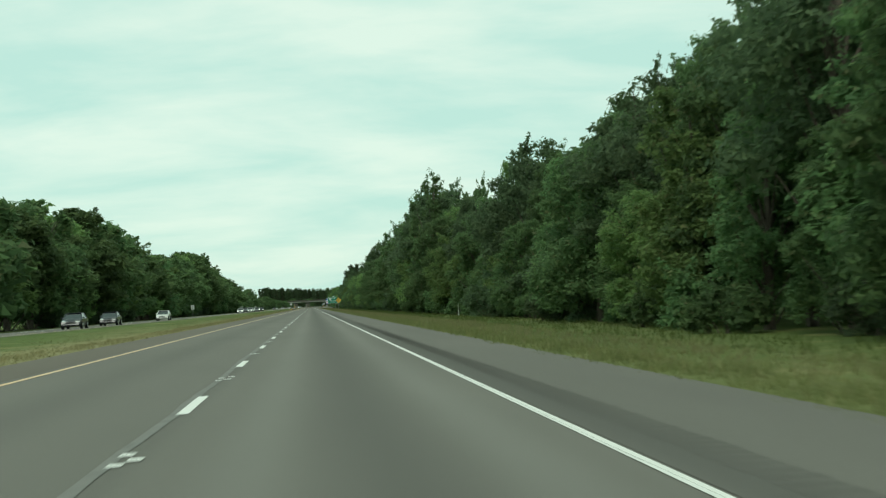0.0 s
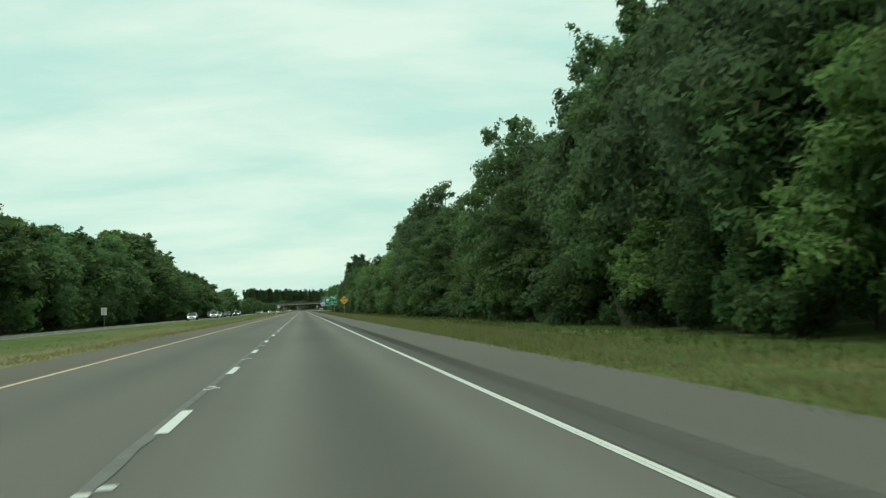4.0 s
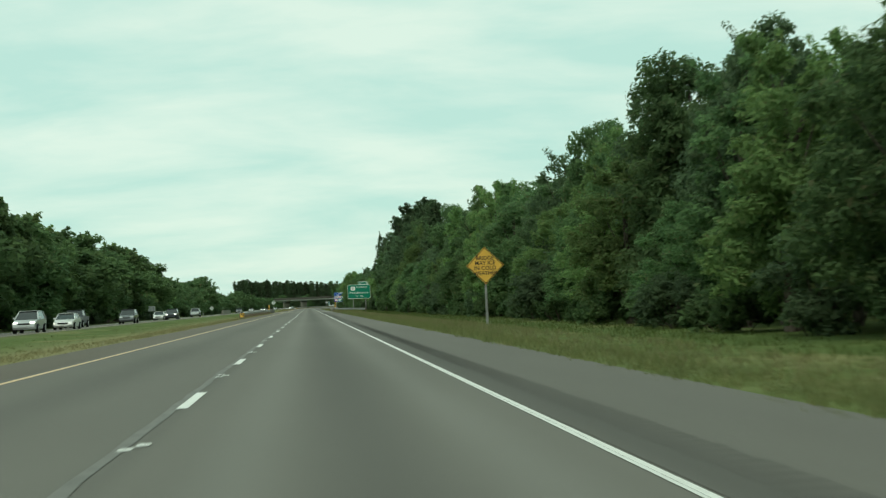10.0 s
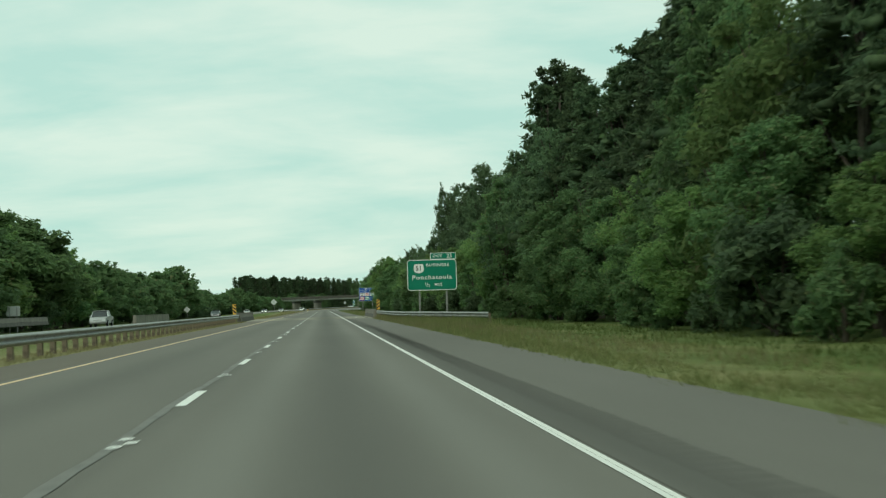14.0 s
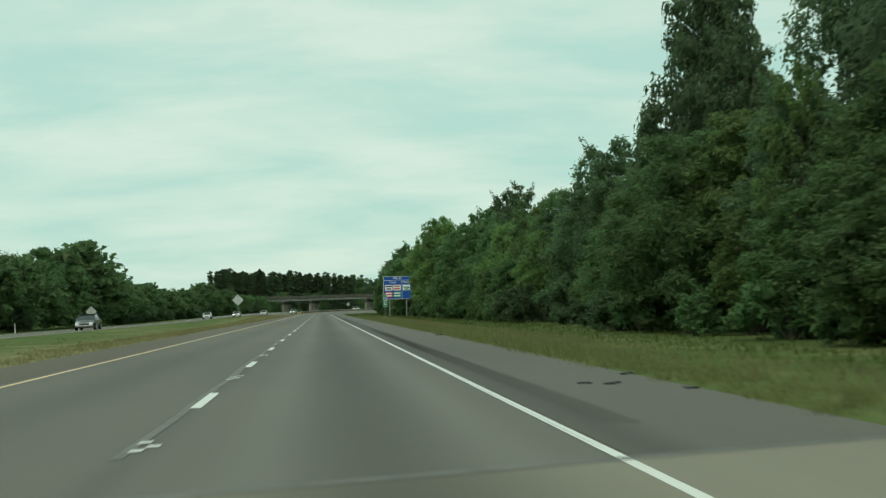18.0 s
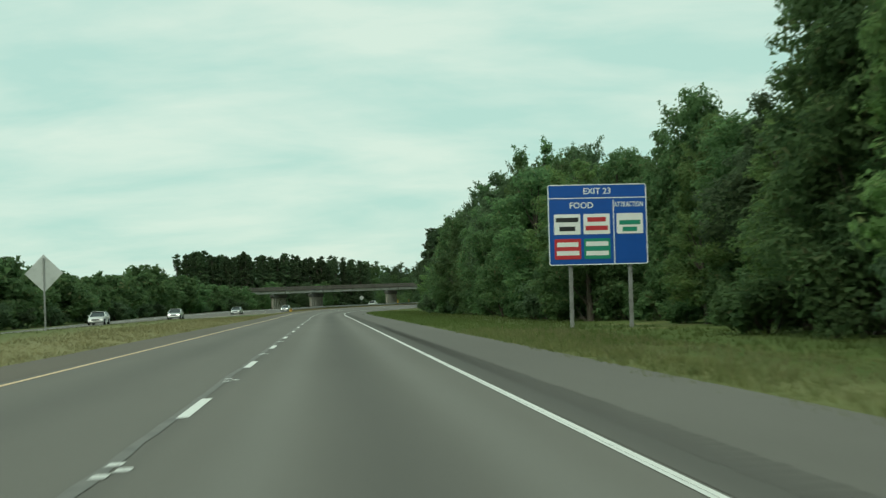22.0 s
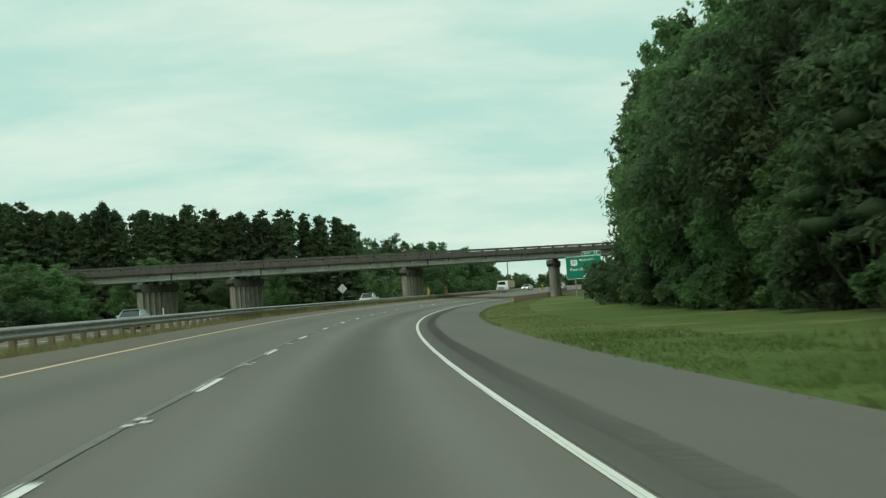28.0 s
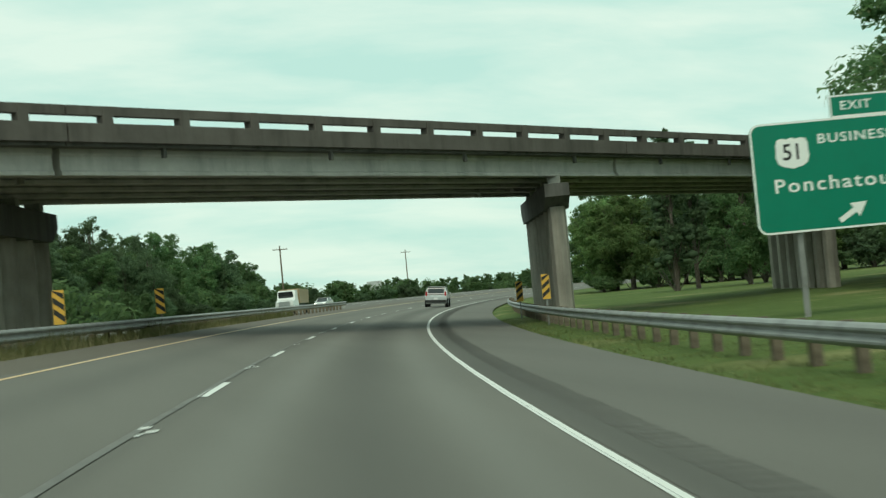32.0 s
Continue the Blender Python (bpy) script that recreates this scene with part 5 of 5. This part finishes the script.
for x, y in ((84, 1376), (89, 1373), (95, 1370), (101, 1369), (107, 1367), (113, 1368), (119, 1364), (126, 1366), (133, 1360), (140, 1361)):
    plant(wood_rng.choice(SHRUB), 1280, 20, wood_rng.uniform(2.4, 4.2), 2.8, wood_rng, 1.5, (x, y))


# the row across the other carriageway
LEFT_TOPS = ((60, 16.6), (227, 20.4), (300, 20.4), (390, 18.3), (440, 17.9), (493, 21.6), (522, 22.9), (545, 20.4), (560, 19.6), (579, 17.5), (617, 16.6), (655, 16.0), (700, 16.4), (724, 17.5), (770, 12.5), (813, 11.6), (890, 11.6), (905, 12.2), (946, 14.8), (978, 11.4), (1040, 9.2), (1081, 8.3),
             (1120, 9.4), (1143, 11.6), (1163, 9.4), (1200, 8.5), (1240, 6.3), (1290, 10.6), (1320, 8.6), (1345, 6.9), (1400, 5.0), (1500, 5.0), (1650, 5.0))
s = 40.0
while s < 1640:
    h = top_at(LEFT_TOPS, s) * wood_rng.uniform(0.84, 1.06)
    u = -39.5 + 1.5 * noise.noise(Vector((s * 0.03, 7.0, 0))) - wood_rng.uniform(0, 2.5) - (6 if 1245 < s < 1290 else 0)
    if not 1238 < s < 1262:
        (plant if 180 < s < 800 or 1170 < s < 1420 else lump)(BROAD[wood_rng.choice((0, 2, 3, 6))] if 1170 < s < 1420 else wood_rng.choice(FAR) if not 480 < s < 580 or wood_rng.random() < 0.5 else FAR[2], s, u, h, 12.0, wood_rng, 1.4 if h > 8 and s < 1262 else 1.15 if s > 1262 else 1.7)
        if wood_rng.random() < 0.4:
            plant(SHRUB[1], s + 2, u + 2.8, wood_rng.uniform(2.2, 4.0), 3.4, wood_rng, 1.4)
    s += wood_rng.uniform(5.6, 8.2)
for s, u, h in ((905, -43, 12.0), (610, -45, 18)):
    plant(BARE, s, u, h, 12.0, wood_rng)
# dark pines beyond the overpass
for i in range(90):
    w = i / 89
    row = i % 3
    x = -44 + 60 * w + wood_rng.uniform(-1.0, 1.0)
    y = 1288 + 0.52 * (x + 70) + 5.0 * row + wood_rng.uniform(-1.5, 1.5)
    plant(wood_rng.choice(FAR_PINE), 1280, -60, (20.6 - 3.4 * w + wood_rng.uniform(-2.2, 0.9)) * (1.0 - 0.12 * max(0, w - 0.85) / 0.15), 16.0, wood_rng, 1.2, (x, y))
CLUMP_TOPS = ((0, 19.6), (5, 19.4), (6, 16.6), (7, 17.0), (9, 17.2), (10, 16.2), (11, 15.8), (12, 14.0), (13, 11.0), (14, 8.0))
for i in range(30):
    k = i // 2
    plant(BROAD[wood_rng.choice((0, 2, 6, 7))], 1280, -60, top_at(CLUMP_TOPS, k) * wood_rng.uniform(0.9, 1.06) * (1.0 if i % 2 else 0.72), 12.0, wood_rng, 1.0, (14 + 4.0 * k + wood_rng.uniform(-1.5, 1.5), 1445 + 5.0 * k - (0 if i % 2 else 14) + wood_rng.uniform(-3, 3)))
for i in range(34):
    w = i / 33
    x = 10 + 210 * w + wood_rng.uniform(-3, 3)
    y = 1500 + 110 * w - 60 * w * w + wood_rng.uniform(-8, 8)
    lump(wood_rng.choice(FAR), 1280, -60, wood_rng.uniform(2.8, 6.8), 12.0, wood_rng, 1.9, (x, y))


# ---------------------------------------------------------------- the woods behind, too dense to count
def woods(name, seed, spots, per, size, mat):
    """spots: (x, y, z0, height, radius) columns of foliage."""
    rng = np.random.default_rng(seed)
    puffs = []
    for x, y, z0, h, r in spots:
        for k in range(max(int(h / 1.6), 2)):
            puffs.append((x + rng.uniform(-r, r), y + rng.uniform(-r, r), z0 + h * (k + rng.random()) / max(int(h / 1.6), 2), rng.uniform(1.2, 2.0)))
    v, f = puff_leaves(puffs, per, size, rng, 0.75, False)
    ob = new(name, quick_mesh(name, v, f, mat))
    return tagged(ob, "dense dark woodland behind the first trees", "woods", kind="stuff")


for kinds, name, each, grow in ((BACK, "trees_behind", 2, 1.38), (FAR, "trees_far_off", 4, 1.85)):
    group = []
    for k, m in LUMP:
        if k in kinds:
            v, f = mesh_arrays([c for c in k.children if c.name.startswith("crown")][0].data)
            v = v.reshape(-1, 3, 3)[::each]                  # fewer, larger leaves
            mid = v.mean(1, keepdims=True)
            v = (mid + (v - mid) * grow).reshape(-1, 3)
            f = np.arange(len(v)).reshape(-1, 3)
            group.append(((np.c_[v, np.ones(len(v))] @ m.T)[:, :3], f))
    v, f = merged(*group)
    tagged(new(name, quick_mesh(name, v, f, M["leaf"])), "close-set green trees deeper in the wood", "trees", kind="stuff")
spots = []
s = 20.0
while s < 1205:
    top = top_at(RIGHT_TOPS, s)
    for du, f in ((9.0, 0.80), (13.5, 0.92)):
        p = place(s + wood_rng.uniform(-2, 2), right_front(s) + du + wood_rng.uniform(-1, 1))
        spots.append((p.x, p.y, -0.3, top * f * wood_rng.uniform(0.75, 1.0), 1.6))
    s += 4.2
woods("woods_right", 5, spots, 16.0, 0.70, M["wood_far"])
spots = []
s = 40.0
while s < 1640:
    if not 1225 < s < 1420:
        p = place(s, -47 + wood_rng.uniform(-2, 2))
        spots.append((p.x, p.y, -0.5, top_at(LEFT_TOPS, s) * wood_rng.uniform(0.7, 0.95), 2.2))
    s += 5.0
for i in range(60):
    w = i / 59
    spots.append((-80 + 110 * w, 1302 + 57 * w + wood_rng.uniform(-3, 3), -0.5, wood_rng.uniform(9, 13) * (1 - 0.6 * max(0.0, (w - 0.6) / 0.4)), 2.4))
for i in range(66):
    w = i / 65
    spots.append((0 + 330 * w, 1520 + 120 * w - 120 * w * w + wood_rng.uniform(-4, 4), -0.5, wood_rng.uniform(1.8, 3.6), 3.0))
for i in range(40):
    w = i / 39
    spots.append((72 + 60 * w + wood_rng.uniform(-2, 2), 1292 - 70 * w + wood_rng.uniform(-3, 3), -0.5, wood_rng.uniform(10, 14), 2.2))
woods("woods_far", 6, spots, 26.0, 0.46, M["wood_far"])


# ---------------------------------------------------------------- long grass on the verges
ALONG = np.array(LINE)


def tufts(name, seed, bands, mat, label, wide=0.016):
    """bands: (s0, s1, u0, u1, count, low, high); each tuft has four leaning blades."""
    rng = np.random.default_rng(seed)
    rows = []
    for s0, s1, u0, u1, n, lo, hi in bands:
        s, u = rng.uniform(s0, s1, n), rng.uniform(u0, u1, n)
        keep = ~((s > 667) & (s < 706) & (u > -6.4) & (u < 7.3))
        s, u = s[keep], u[keep]
        at = np.arange(len(ALONG)) + S0
        x, y, h = (np.interp(s, at, ALONG[:, k]) for k in range(3))
        base = np.stack([x + u * np.cos(h), y - u * np.sin(h), [ground_z(a, b) - 0.03 for a, b in zip(s, u)]], 1)
        # taller patches
        tall = 0.55 + 0.9 * np.clip(0.5 + 0.5 * np.sin(s * 0.9 + 3 * np.sin(s * 0.23)) * np.sin(s * 0.31 + u), 0, 1)
        for k in range(4):
            m = len(s)
            a = rng.uniform(0, 6.28, m)
            side = np.stack([wide * np.cos(a), wide * np.sin(a), np.zeros(m)], 1)
            root = base + np.c_[rng.uniform(-0.12, 0.12, (m, 2)), np.zeros(m)]
            tip = root + np.c_[rng.uniform(-0.12, 0.12, (m, 2)), rng.uniform(lo, hi, m) * tall]
            rows.append(np.stack([root - side, root + side, tip], 1).reshape(-1, 3))
    v = np.concatenate(rows)
    return tagged(new(name, quick_mesh(name, v, np.arange(len(v)).reshape(-1, 3), mat)), label, "grass", kind="stuff")


M["blade"] = leaf_material("grass_blades", (0.140, 0.158, 0.066), (0.170, 0.182, 0.080), (0.212, 0.208, 0.100), (0.26, 0.240, 0.135), 0.5)
M["blade_straw"] = leaf_material("straw_grass_blades", (0.245, 0.235, 0.12), (0.30, 0.275, 0.15), (0.36, 0.325, 0.19), None, 0.5)
M["blade_green"] = leaf_material("green_grass_blades", (0.104, 0.152, 0.046), (0.130, 0.178, 0.058), (0.160, 0.200, 0.070), (0.20, 0.20, 0.09), 0.5)
tufts("grass_right", 31, [(5, 900, 5.95, 7.4, 37000, 0.08, 0.22), (5, 900, 7.4, 10.5, 22000, 0.06, 0.17), (600, 680, 6.5, 9.5, 3000, 0.2, 0.55), (1120, 1300, 6.85, 10.5, 9000, 0.04, 0.10)], M["blade"], "uneven green and straw-tipped grass on the verge")
tufts("grass_bend", 36, [(880, 1000, 6.15, 10.5, 8000, 0.05, 0.17), (1000, 1120, 6.75, 10.5, 8000, 0.05, 0.16)], M["blade_green"], "fresh green grass along the bend")
tufts("grass_seed_heads", 34, [(5, 900, 6.6, 9.8, 12000, 0.14, 0.30), (600, 668, 6.1, 8.6, 3000, 0.18, 0.40)], M["blade_straw"], "thin straw-coloured seed heads over the verge grass", 0.009)
tufts("grass_wood_edge", 33, [(5, 1110, 10.0, 15.5, 22000, 0.05, 0.26)], M["blade_green"], "taller green grass before the wood")
tufts("grass_left", 32, [(10, 740, -7.4, -5.05, 16000, 0.04, 0.15), (740, 1090, -8.6, -5.05, 15000, 0.05, 0.17), (1085, 1300, -6.8, -5.05, 7000, 0.08, 0.32)], M["blade_straw"], "uneven straw-coloured grass of the median")
tufts("grass_median", 35, [(10, 1090, -14, -7.4, 14000, 0.03, 0.11), (1150, 1320, -7.2, -5.3, 9000, 0.18, 0.5)], M["blade"], "short green grass in the median")


# ---------------------------------------------------------------- vehicles
def paint(name, colour, metal=0.3):
    def build(t, b):
        n = noise_at(t, 3.0, 4)
        t.links.new(ramp(t, n, [(0.3, tuple(c * 0.9 for c in colour)), (0.7, colour)]), b.inputs["Base Color"])
        b.inputs["Roughness"].default_value, b.inputs["Metallic"].default_value = 0.32, metal
        b.inputs["Coat Weight"].default_value = 0.6
    return material(name, build)


M["car_white"] = paint("white_car_paint", (0.72, 0.73, 0.71), 0.0)
M["car_silver"] = paint("silver_car_paint", (0.55, 0.57, 0.57), 0.15)
M["car_dark"] = paint("dark_car_paint", (0.035, 0.04, 0.05), 0.4)
M["car_grey"] = paint("grey_car_paint", (0.16, 0.17, 0.18), 0.5)
M["car_tan"] = paint("tan_truck_paint", (0.42, 0.30, 0.17), 0.0)


def glass_build(t, b):
    n = noise_at(t, 2.0, 2)
    t.links.new(ramp(t, n, [(0.3, (0.010, 0.012, 0.013)), (0.7, (0.022, 0.025, 0.026))]), b.inputs["Base Color"])
    b.inputs["Roughness"].default_value = 0.06
    b.inputs["Specular IOR Level"].default_value = 0.8


M["car_glass"] = material("tinted_car_glass", glass_build)
M["trim_black"] = plain("black_trim", (0.02, 0.02, 0.02), 0.6, 0, 0.1, 6)
M["tail_red"] = plain("tail_lamp_red", (0.38, 0.02, 0.02), 0.25, 0, 0.05, 6)
M["lamp_clear"] = plain("clear_lamp_glass", (0.75, 0.77, 0.76), 0.12, 0, 0.03, 6)
M["rim"] = plain("alloy_rim", (0.45, 0.46, 0.46), 0.35, 0.8, 0.1, 6)


def lit_build(t, b):
    b.inputs["Base Color"].default_value = (0.9, 0.9, 0.85, 1)
    b.inputs["Emission Color"].default_value = (1.0, 0.97, 0.90, 1)
    b.inputs["Emission Strength"].default_value = 2.5


M["head_lit"] = material("lit_headlamp", lit_build)


def prism(outline, widths, bevel=0.04):
    """A side outline (y, z) spread to a half-width for each point, so that the sides lean in."""
    bm = bmesh.new()
    lo = [bm.verts.new((-w, y, z)) for (y, z), w in zip(outline, widths)]
    hi = [bm.verts.new((w, y, z)) for (y, z), w in zip(outline, widths)]
    bm.faces.new(lo)
    bm.faces.new(hi[::-1])
    n = len(outline)
    for i in range(n):
        j = (i + 1) % n
        bm.faces.new((lo[i], hi[i], hi[j], lo[j]))
    bmesh.ops.recalc_face_normals(bm, faces=bm.faces)
    if bevel:
        bmesh.ops.bevel(bm, geom=bm.edges[:], offset=bevel, segments=2, affect="EDGES", clamp_overlap=True)
    return bm


def wheel(parent, x, y, r):
    w = part("wheel", rod(r, r, 0.22, (x - 0.11 * (1 if x > 0 else -1) - 0.0, y, r), (0, 90 if x > 0 else -90, 0), sides=20), M["rubber"], parent)
    part("rim", rod(r * 0.62, r * 0.58, 0.02, (x + (0.108 if x > 0 else -0.108), y, r), (0, 90 if x > 0 else -90, 0), sides=16), M["rim"], w)
    return w


def car(m, style, colour, label, lights=False):
    """A car or van at the pose m, nose to +y."""
    e = thing({"suv": "suv", "pickup": "pickup_truck"}.get(style, "car"), m, label, "car", "vehicles on the road")
    if style == "suv":
        length, hw, sill, belt, roof, r = 4.5, 0.90, 0.28, 1.02, 1.66, 0.35
        body = [(-2.2, 0.42), (-2.05, 0.28), (2.1, 0.28), (2.25, 0.5), (2.2, 0.78), (1.25, 1.0), (-1.95, 1.06), (-2.22, 0.9)]
        cabin = [(-2.08, 1.03), (1.12, 0.99), (0.32, 1.58), (-0.2, 1.66), (-1.6, 1.64), (-1.85, 1.58)]
        roof_top = (-1.72, 0.25, 1.66)
    elif style == "pickup":
        length, hw, sill, belt, roof, r = 5.6, 0.96, 0.35, 1.1, 1.85, 0.39
        body = [(-2.8, 0.55), (-2.7, 0.42), (2.6, 0.40), (2.8, 0.6), (2.75, 1.05), (1.5, 1.16), (-2.75, 1.18)]
        cabin = [(-0.85, 1.15), (1.4, 1.13), (0.75, 1.78), (-0.6, 1.85)]
        roof_top = (-0.6, 0.72, 1.84)
    else:
        length, hw, sill, belt, roof, r = 4.7, 0.88, 0.22, 0.88, 1.42, 0.32
        body = [(-2.3, 0.40), (-2.15, 0.24), (2.15, 0.22), (2.35, 0.42), (2.25, 0.68), (1.2, 0.88), (-1.55, 0.95), (-2.25, 0.92)]
        cabin = [(-1.75, 0.92), (1.15, 0.86), (0.35, 1.34), (-0.1, 1.42), (-0.9, 1.41), (-1.2, 1.34)]
        roof_top = (-0.95, 0.3, 1.42)
    part("body", prism(body, [hw - 0.05, hw - 0.06, hw - 0.06, hw - 0.10, hw - 0.08, hw - 0.02] + [hw] * (len(body) - 6), 0.05), M[colour], e, smooth=False)
    top = max(z for _, z in cabin)
    low = min(z for _, z in cabin)
    part("glazing", prism(cabin, [hw - 0.04 - 0.20 * (z - low) / (top - low) for _, z in cabin], 0.03), M["car_glass"], e)
    y0, y1, z = roof_top
    part("roof", box((hw - 0.20) * 2, y1 - y0 + 0.1, 0.05, (0, (y0 + y1) / 2, z - 0.012), 0.018), M[colour], e)
    for side in (-1, 1):
        for (ya, za), (yb, zb) in ((cabin[1], cabin[2]), (cabin[-1] if style == "suv" else cabin[0], cabin[0] if style == "suv" else cabin[-1])):
            d = math.hypot(yb - ya, zb - za)
            xa = side * (hw - 0.03 - 0.20 * (za - low) / (top - low))
            xb = side * (hw - 0.03 - 0.20 * (zb - low) / (top - low))
            p = Vector((xa, ya, za))
            q = Vector((xb, yb, zb))
            bm = box(0.06, 0.08, (q - p).length)
            bmesh.ops.transform(bm, matrix=Matrix.Translation(p) @ (q - p).to_track_quat("Z", "Y").to_matrix().to_4x4(), verts=bm.verts)
            part("pillar", bm, M[colour], e)
        for y in (-length * 0.29, length * 0.30):
            wheel(e, side * (hw - 0.06), y, r)
        back, front = min(y for y, _ in body), max(y for y, _ in body)
        if style == "suv":
            part("tail_lamp", box(0.14, 0.10, 0.42, (side * (hw - 0.12), back + 0.10, 0.86), 0.02), M["tail_red"], e)
        else:
            part("tail_lamp", box(0.34, 0.08, 0.16, (side * (hw - 0.24), back + 0.02, belt - 0.18), 0.02), M["tail_red"], e)
        part("head_lamp", box(0.36, 0.12, 0.16, (side * (hw - 0.28), front - 0.14, belt - 0.32), 0.03), M["head_lit" if lights else "lamp_clear"], e)
        part("mirror", box(0.18, 0.12, 0.13, (side * (hw + 0.06), cabin[1][0] - 0.25, belt + 0.06), 0.03), M[colour], e)
    part("bumper_rear", box(hw * 1.9, 0.16, 0.22, (0, back + 0.03, 0.38), 0.03), M["trim_black" if style != "sedan" else colour], e)
    part("grille", box(hw * 1.0, 0.06, 0.16, (0, front - 0.05, belt - 0.42), 0.02), M["trim_black"], e)
    part("number_plate", box(0.32, 0.02, 0.16, (0, back - 0.055 if style == "suv" else back - 0.01, 0.62), 0.005), M["sign_white"], e)
    if style == "suv":
        part("rear_window", box(1.30, 0.03, 0.42, (0, -2.03, 1.10), 0.02, (-14, 0, 0)), M["car_glass"], e)
        for side in (-1, 1):
            part("roof_rail", box(0.04, 1.8, 0.05, (side * 0.58, -0.7, 1.66), 0.01), M["trim_black"], e)
    return e


def on_road(s, lane, back=False, z=road_z):
    p = place(s, lane)
    h = math.degrees(line(s)[2])
    return pose(p.x, p.y, z(s, lane) + 0.003, 0, math.degrees(bank(s)) * (-1 if back else 1) if z is road_z else 0, (180 if back else 0) - h)


car(on_road(1352.0, 1.75), "suv", "car_silver", "silver compact SUV seen from behind in the lane")
IN, OUT = OPP + 1.76, OPP - 1.76
for s, lane, style, colour, label, lit in (
        (130, IN, "sedan", "car_dark", "dark sedan on the opposite carriageway", False),
        (153, IN, "sedan", "car_dark", "dark blue sedan on the opposite carriageway", False),
        (207, IN, "sedan", "car_white", "white sedan on the opposite carriageway", False),
        (430, IN, "sedan", "car_silver", "silver sedan on the opposite carriageway", True),
        (497, IN, "suv", "car_silver", "pale SUV on the opposite carriageway", True),
        (541, OUT, "pickup", "car_grey", "grey pickup with headlights on", True),
        (514, IN, "sedan", "car_white", "white sedan on the opposite carriageway", False),
        (557, IN, "suv", "car_grey", "grey SUV on the opposite carriageway", False),
        (626, OUT, "sedan", "car_white", "white sedan on the opposite carriageway", False),
        (611, IN, "suv", "car_dark", "dark SUV with headlights on", True),
        (702, OUT, "pickup", "car_silver", "silver pickup on the opposite carriageway", False),
        (629, OUT, "sedan", "car_silver", "silver sedan on the opposite carriageway", False),
        (825, IN, "sedan", "car_grey", "grey sedan on the opposite carriageway", False),
        (1046, IN, "sedan", "car_silver", "silver sedan with headlights on", True),
        (1005, OUT, "sedan", "car_white", "white sedan on the opposite carriageway", False),
        (1123, IN, "sedan", "car_silver", "silver sedan on the opposite carriageway", False),
        (1187, IN, "sedan", "car_silver", "pale sedan on the opposite carriageway", True),
        (1294, IN, "pickup", "car_white", "white pickup on the opposite carriageway", False),
        (1426, OUT, "sedan", "car_white", "white sedan on the opposite carriageway", True)):
    car(on_road(s, lane, True, opp_z), style, colour, label, lit)


def dump_truck(m):
    e = thing("dump_truck", m, "white and tan dump truck on the opposite carriageway", "truck", "vehicles on the road")
    part("cab", prism([(1.2, 0.7), (3.9, 0.7), (3.95, 1.5), (2.9, 1.75), (2.55, 2.75), (1.2, 2.8)], [1.1, 1.1, 1.0, 1.05, 1.0, 1.0], 0.06), M["car_white"], e)
    part("windscreen", box(1.7, 0.05, 0.8, (0, 2.80, 1.85), 0.02, (-16, 0, 0)), M["car_glass"], e)
    part("bed", prism([(-3.6, 1.2), (1.0, 1.2), (1.15, 2.9), (-3.8, 2.75)], [1.15, 1.15, 1.2, 1.2], 0.05), M["car_tan"], e)
    part("grille", box(1.3, 0.06, 0.7, (0, 3.93, 0.8), 0.02), M["rim"], e)
    part("chassis", box(1.2, 7.0, 0.3, (0, 0, 0.75)), M["trim_black"], e)
    for x in (-1.0, 1.0):
        for y in (-2.9, -1.7, 3.0):
            wheel(e, x, y, 0.5)
        part("head_lamp", box(0.26, 0.08, 0.16, (x * 0.85, 3.92, 1.0), 0.02), M["lamp_clear"], e)
    return e


dump_truck(on_road(1396.0, IN, True, opp_z))
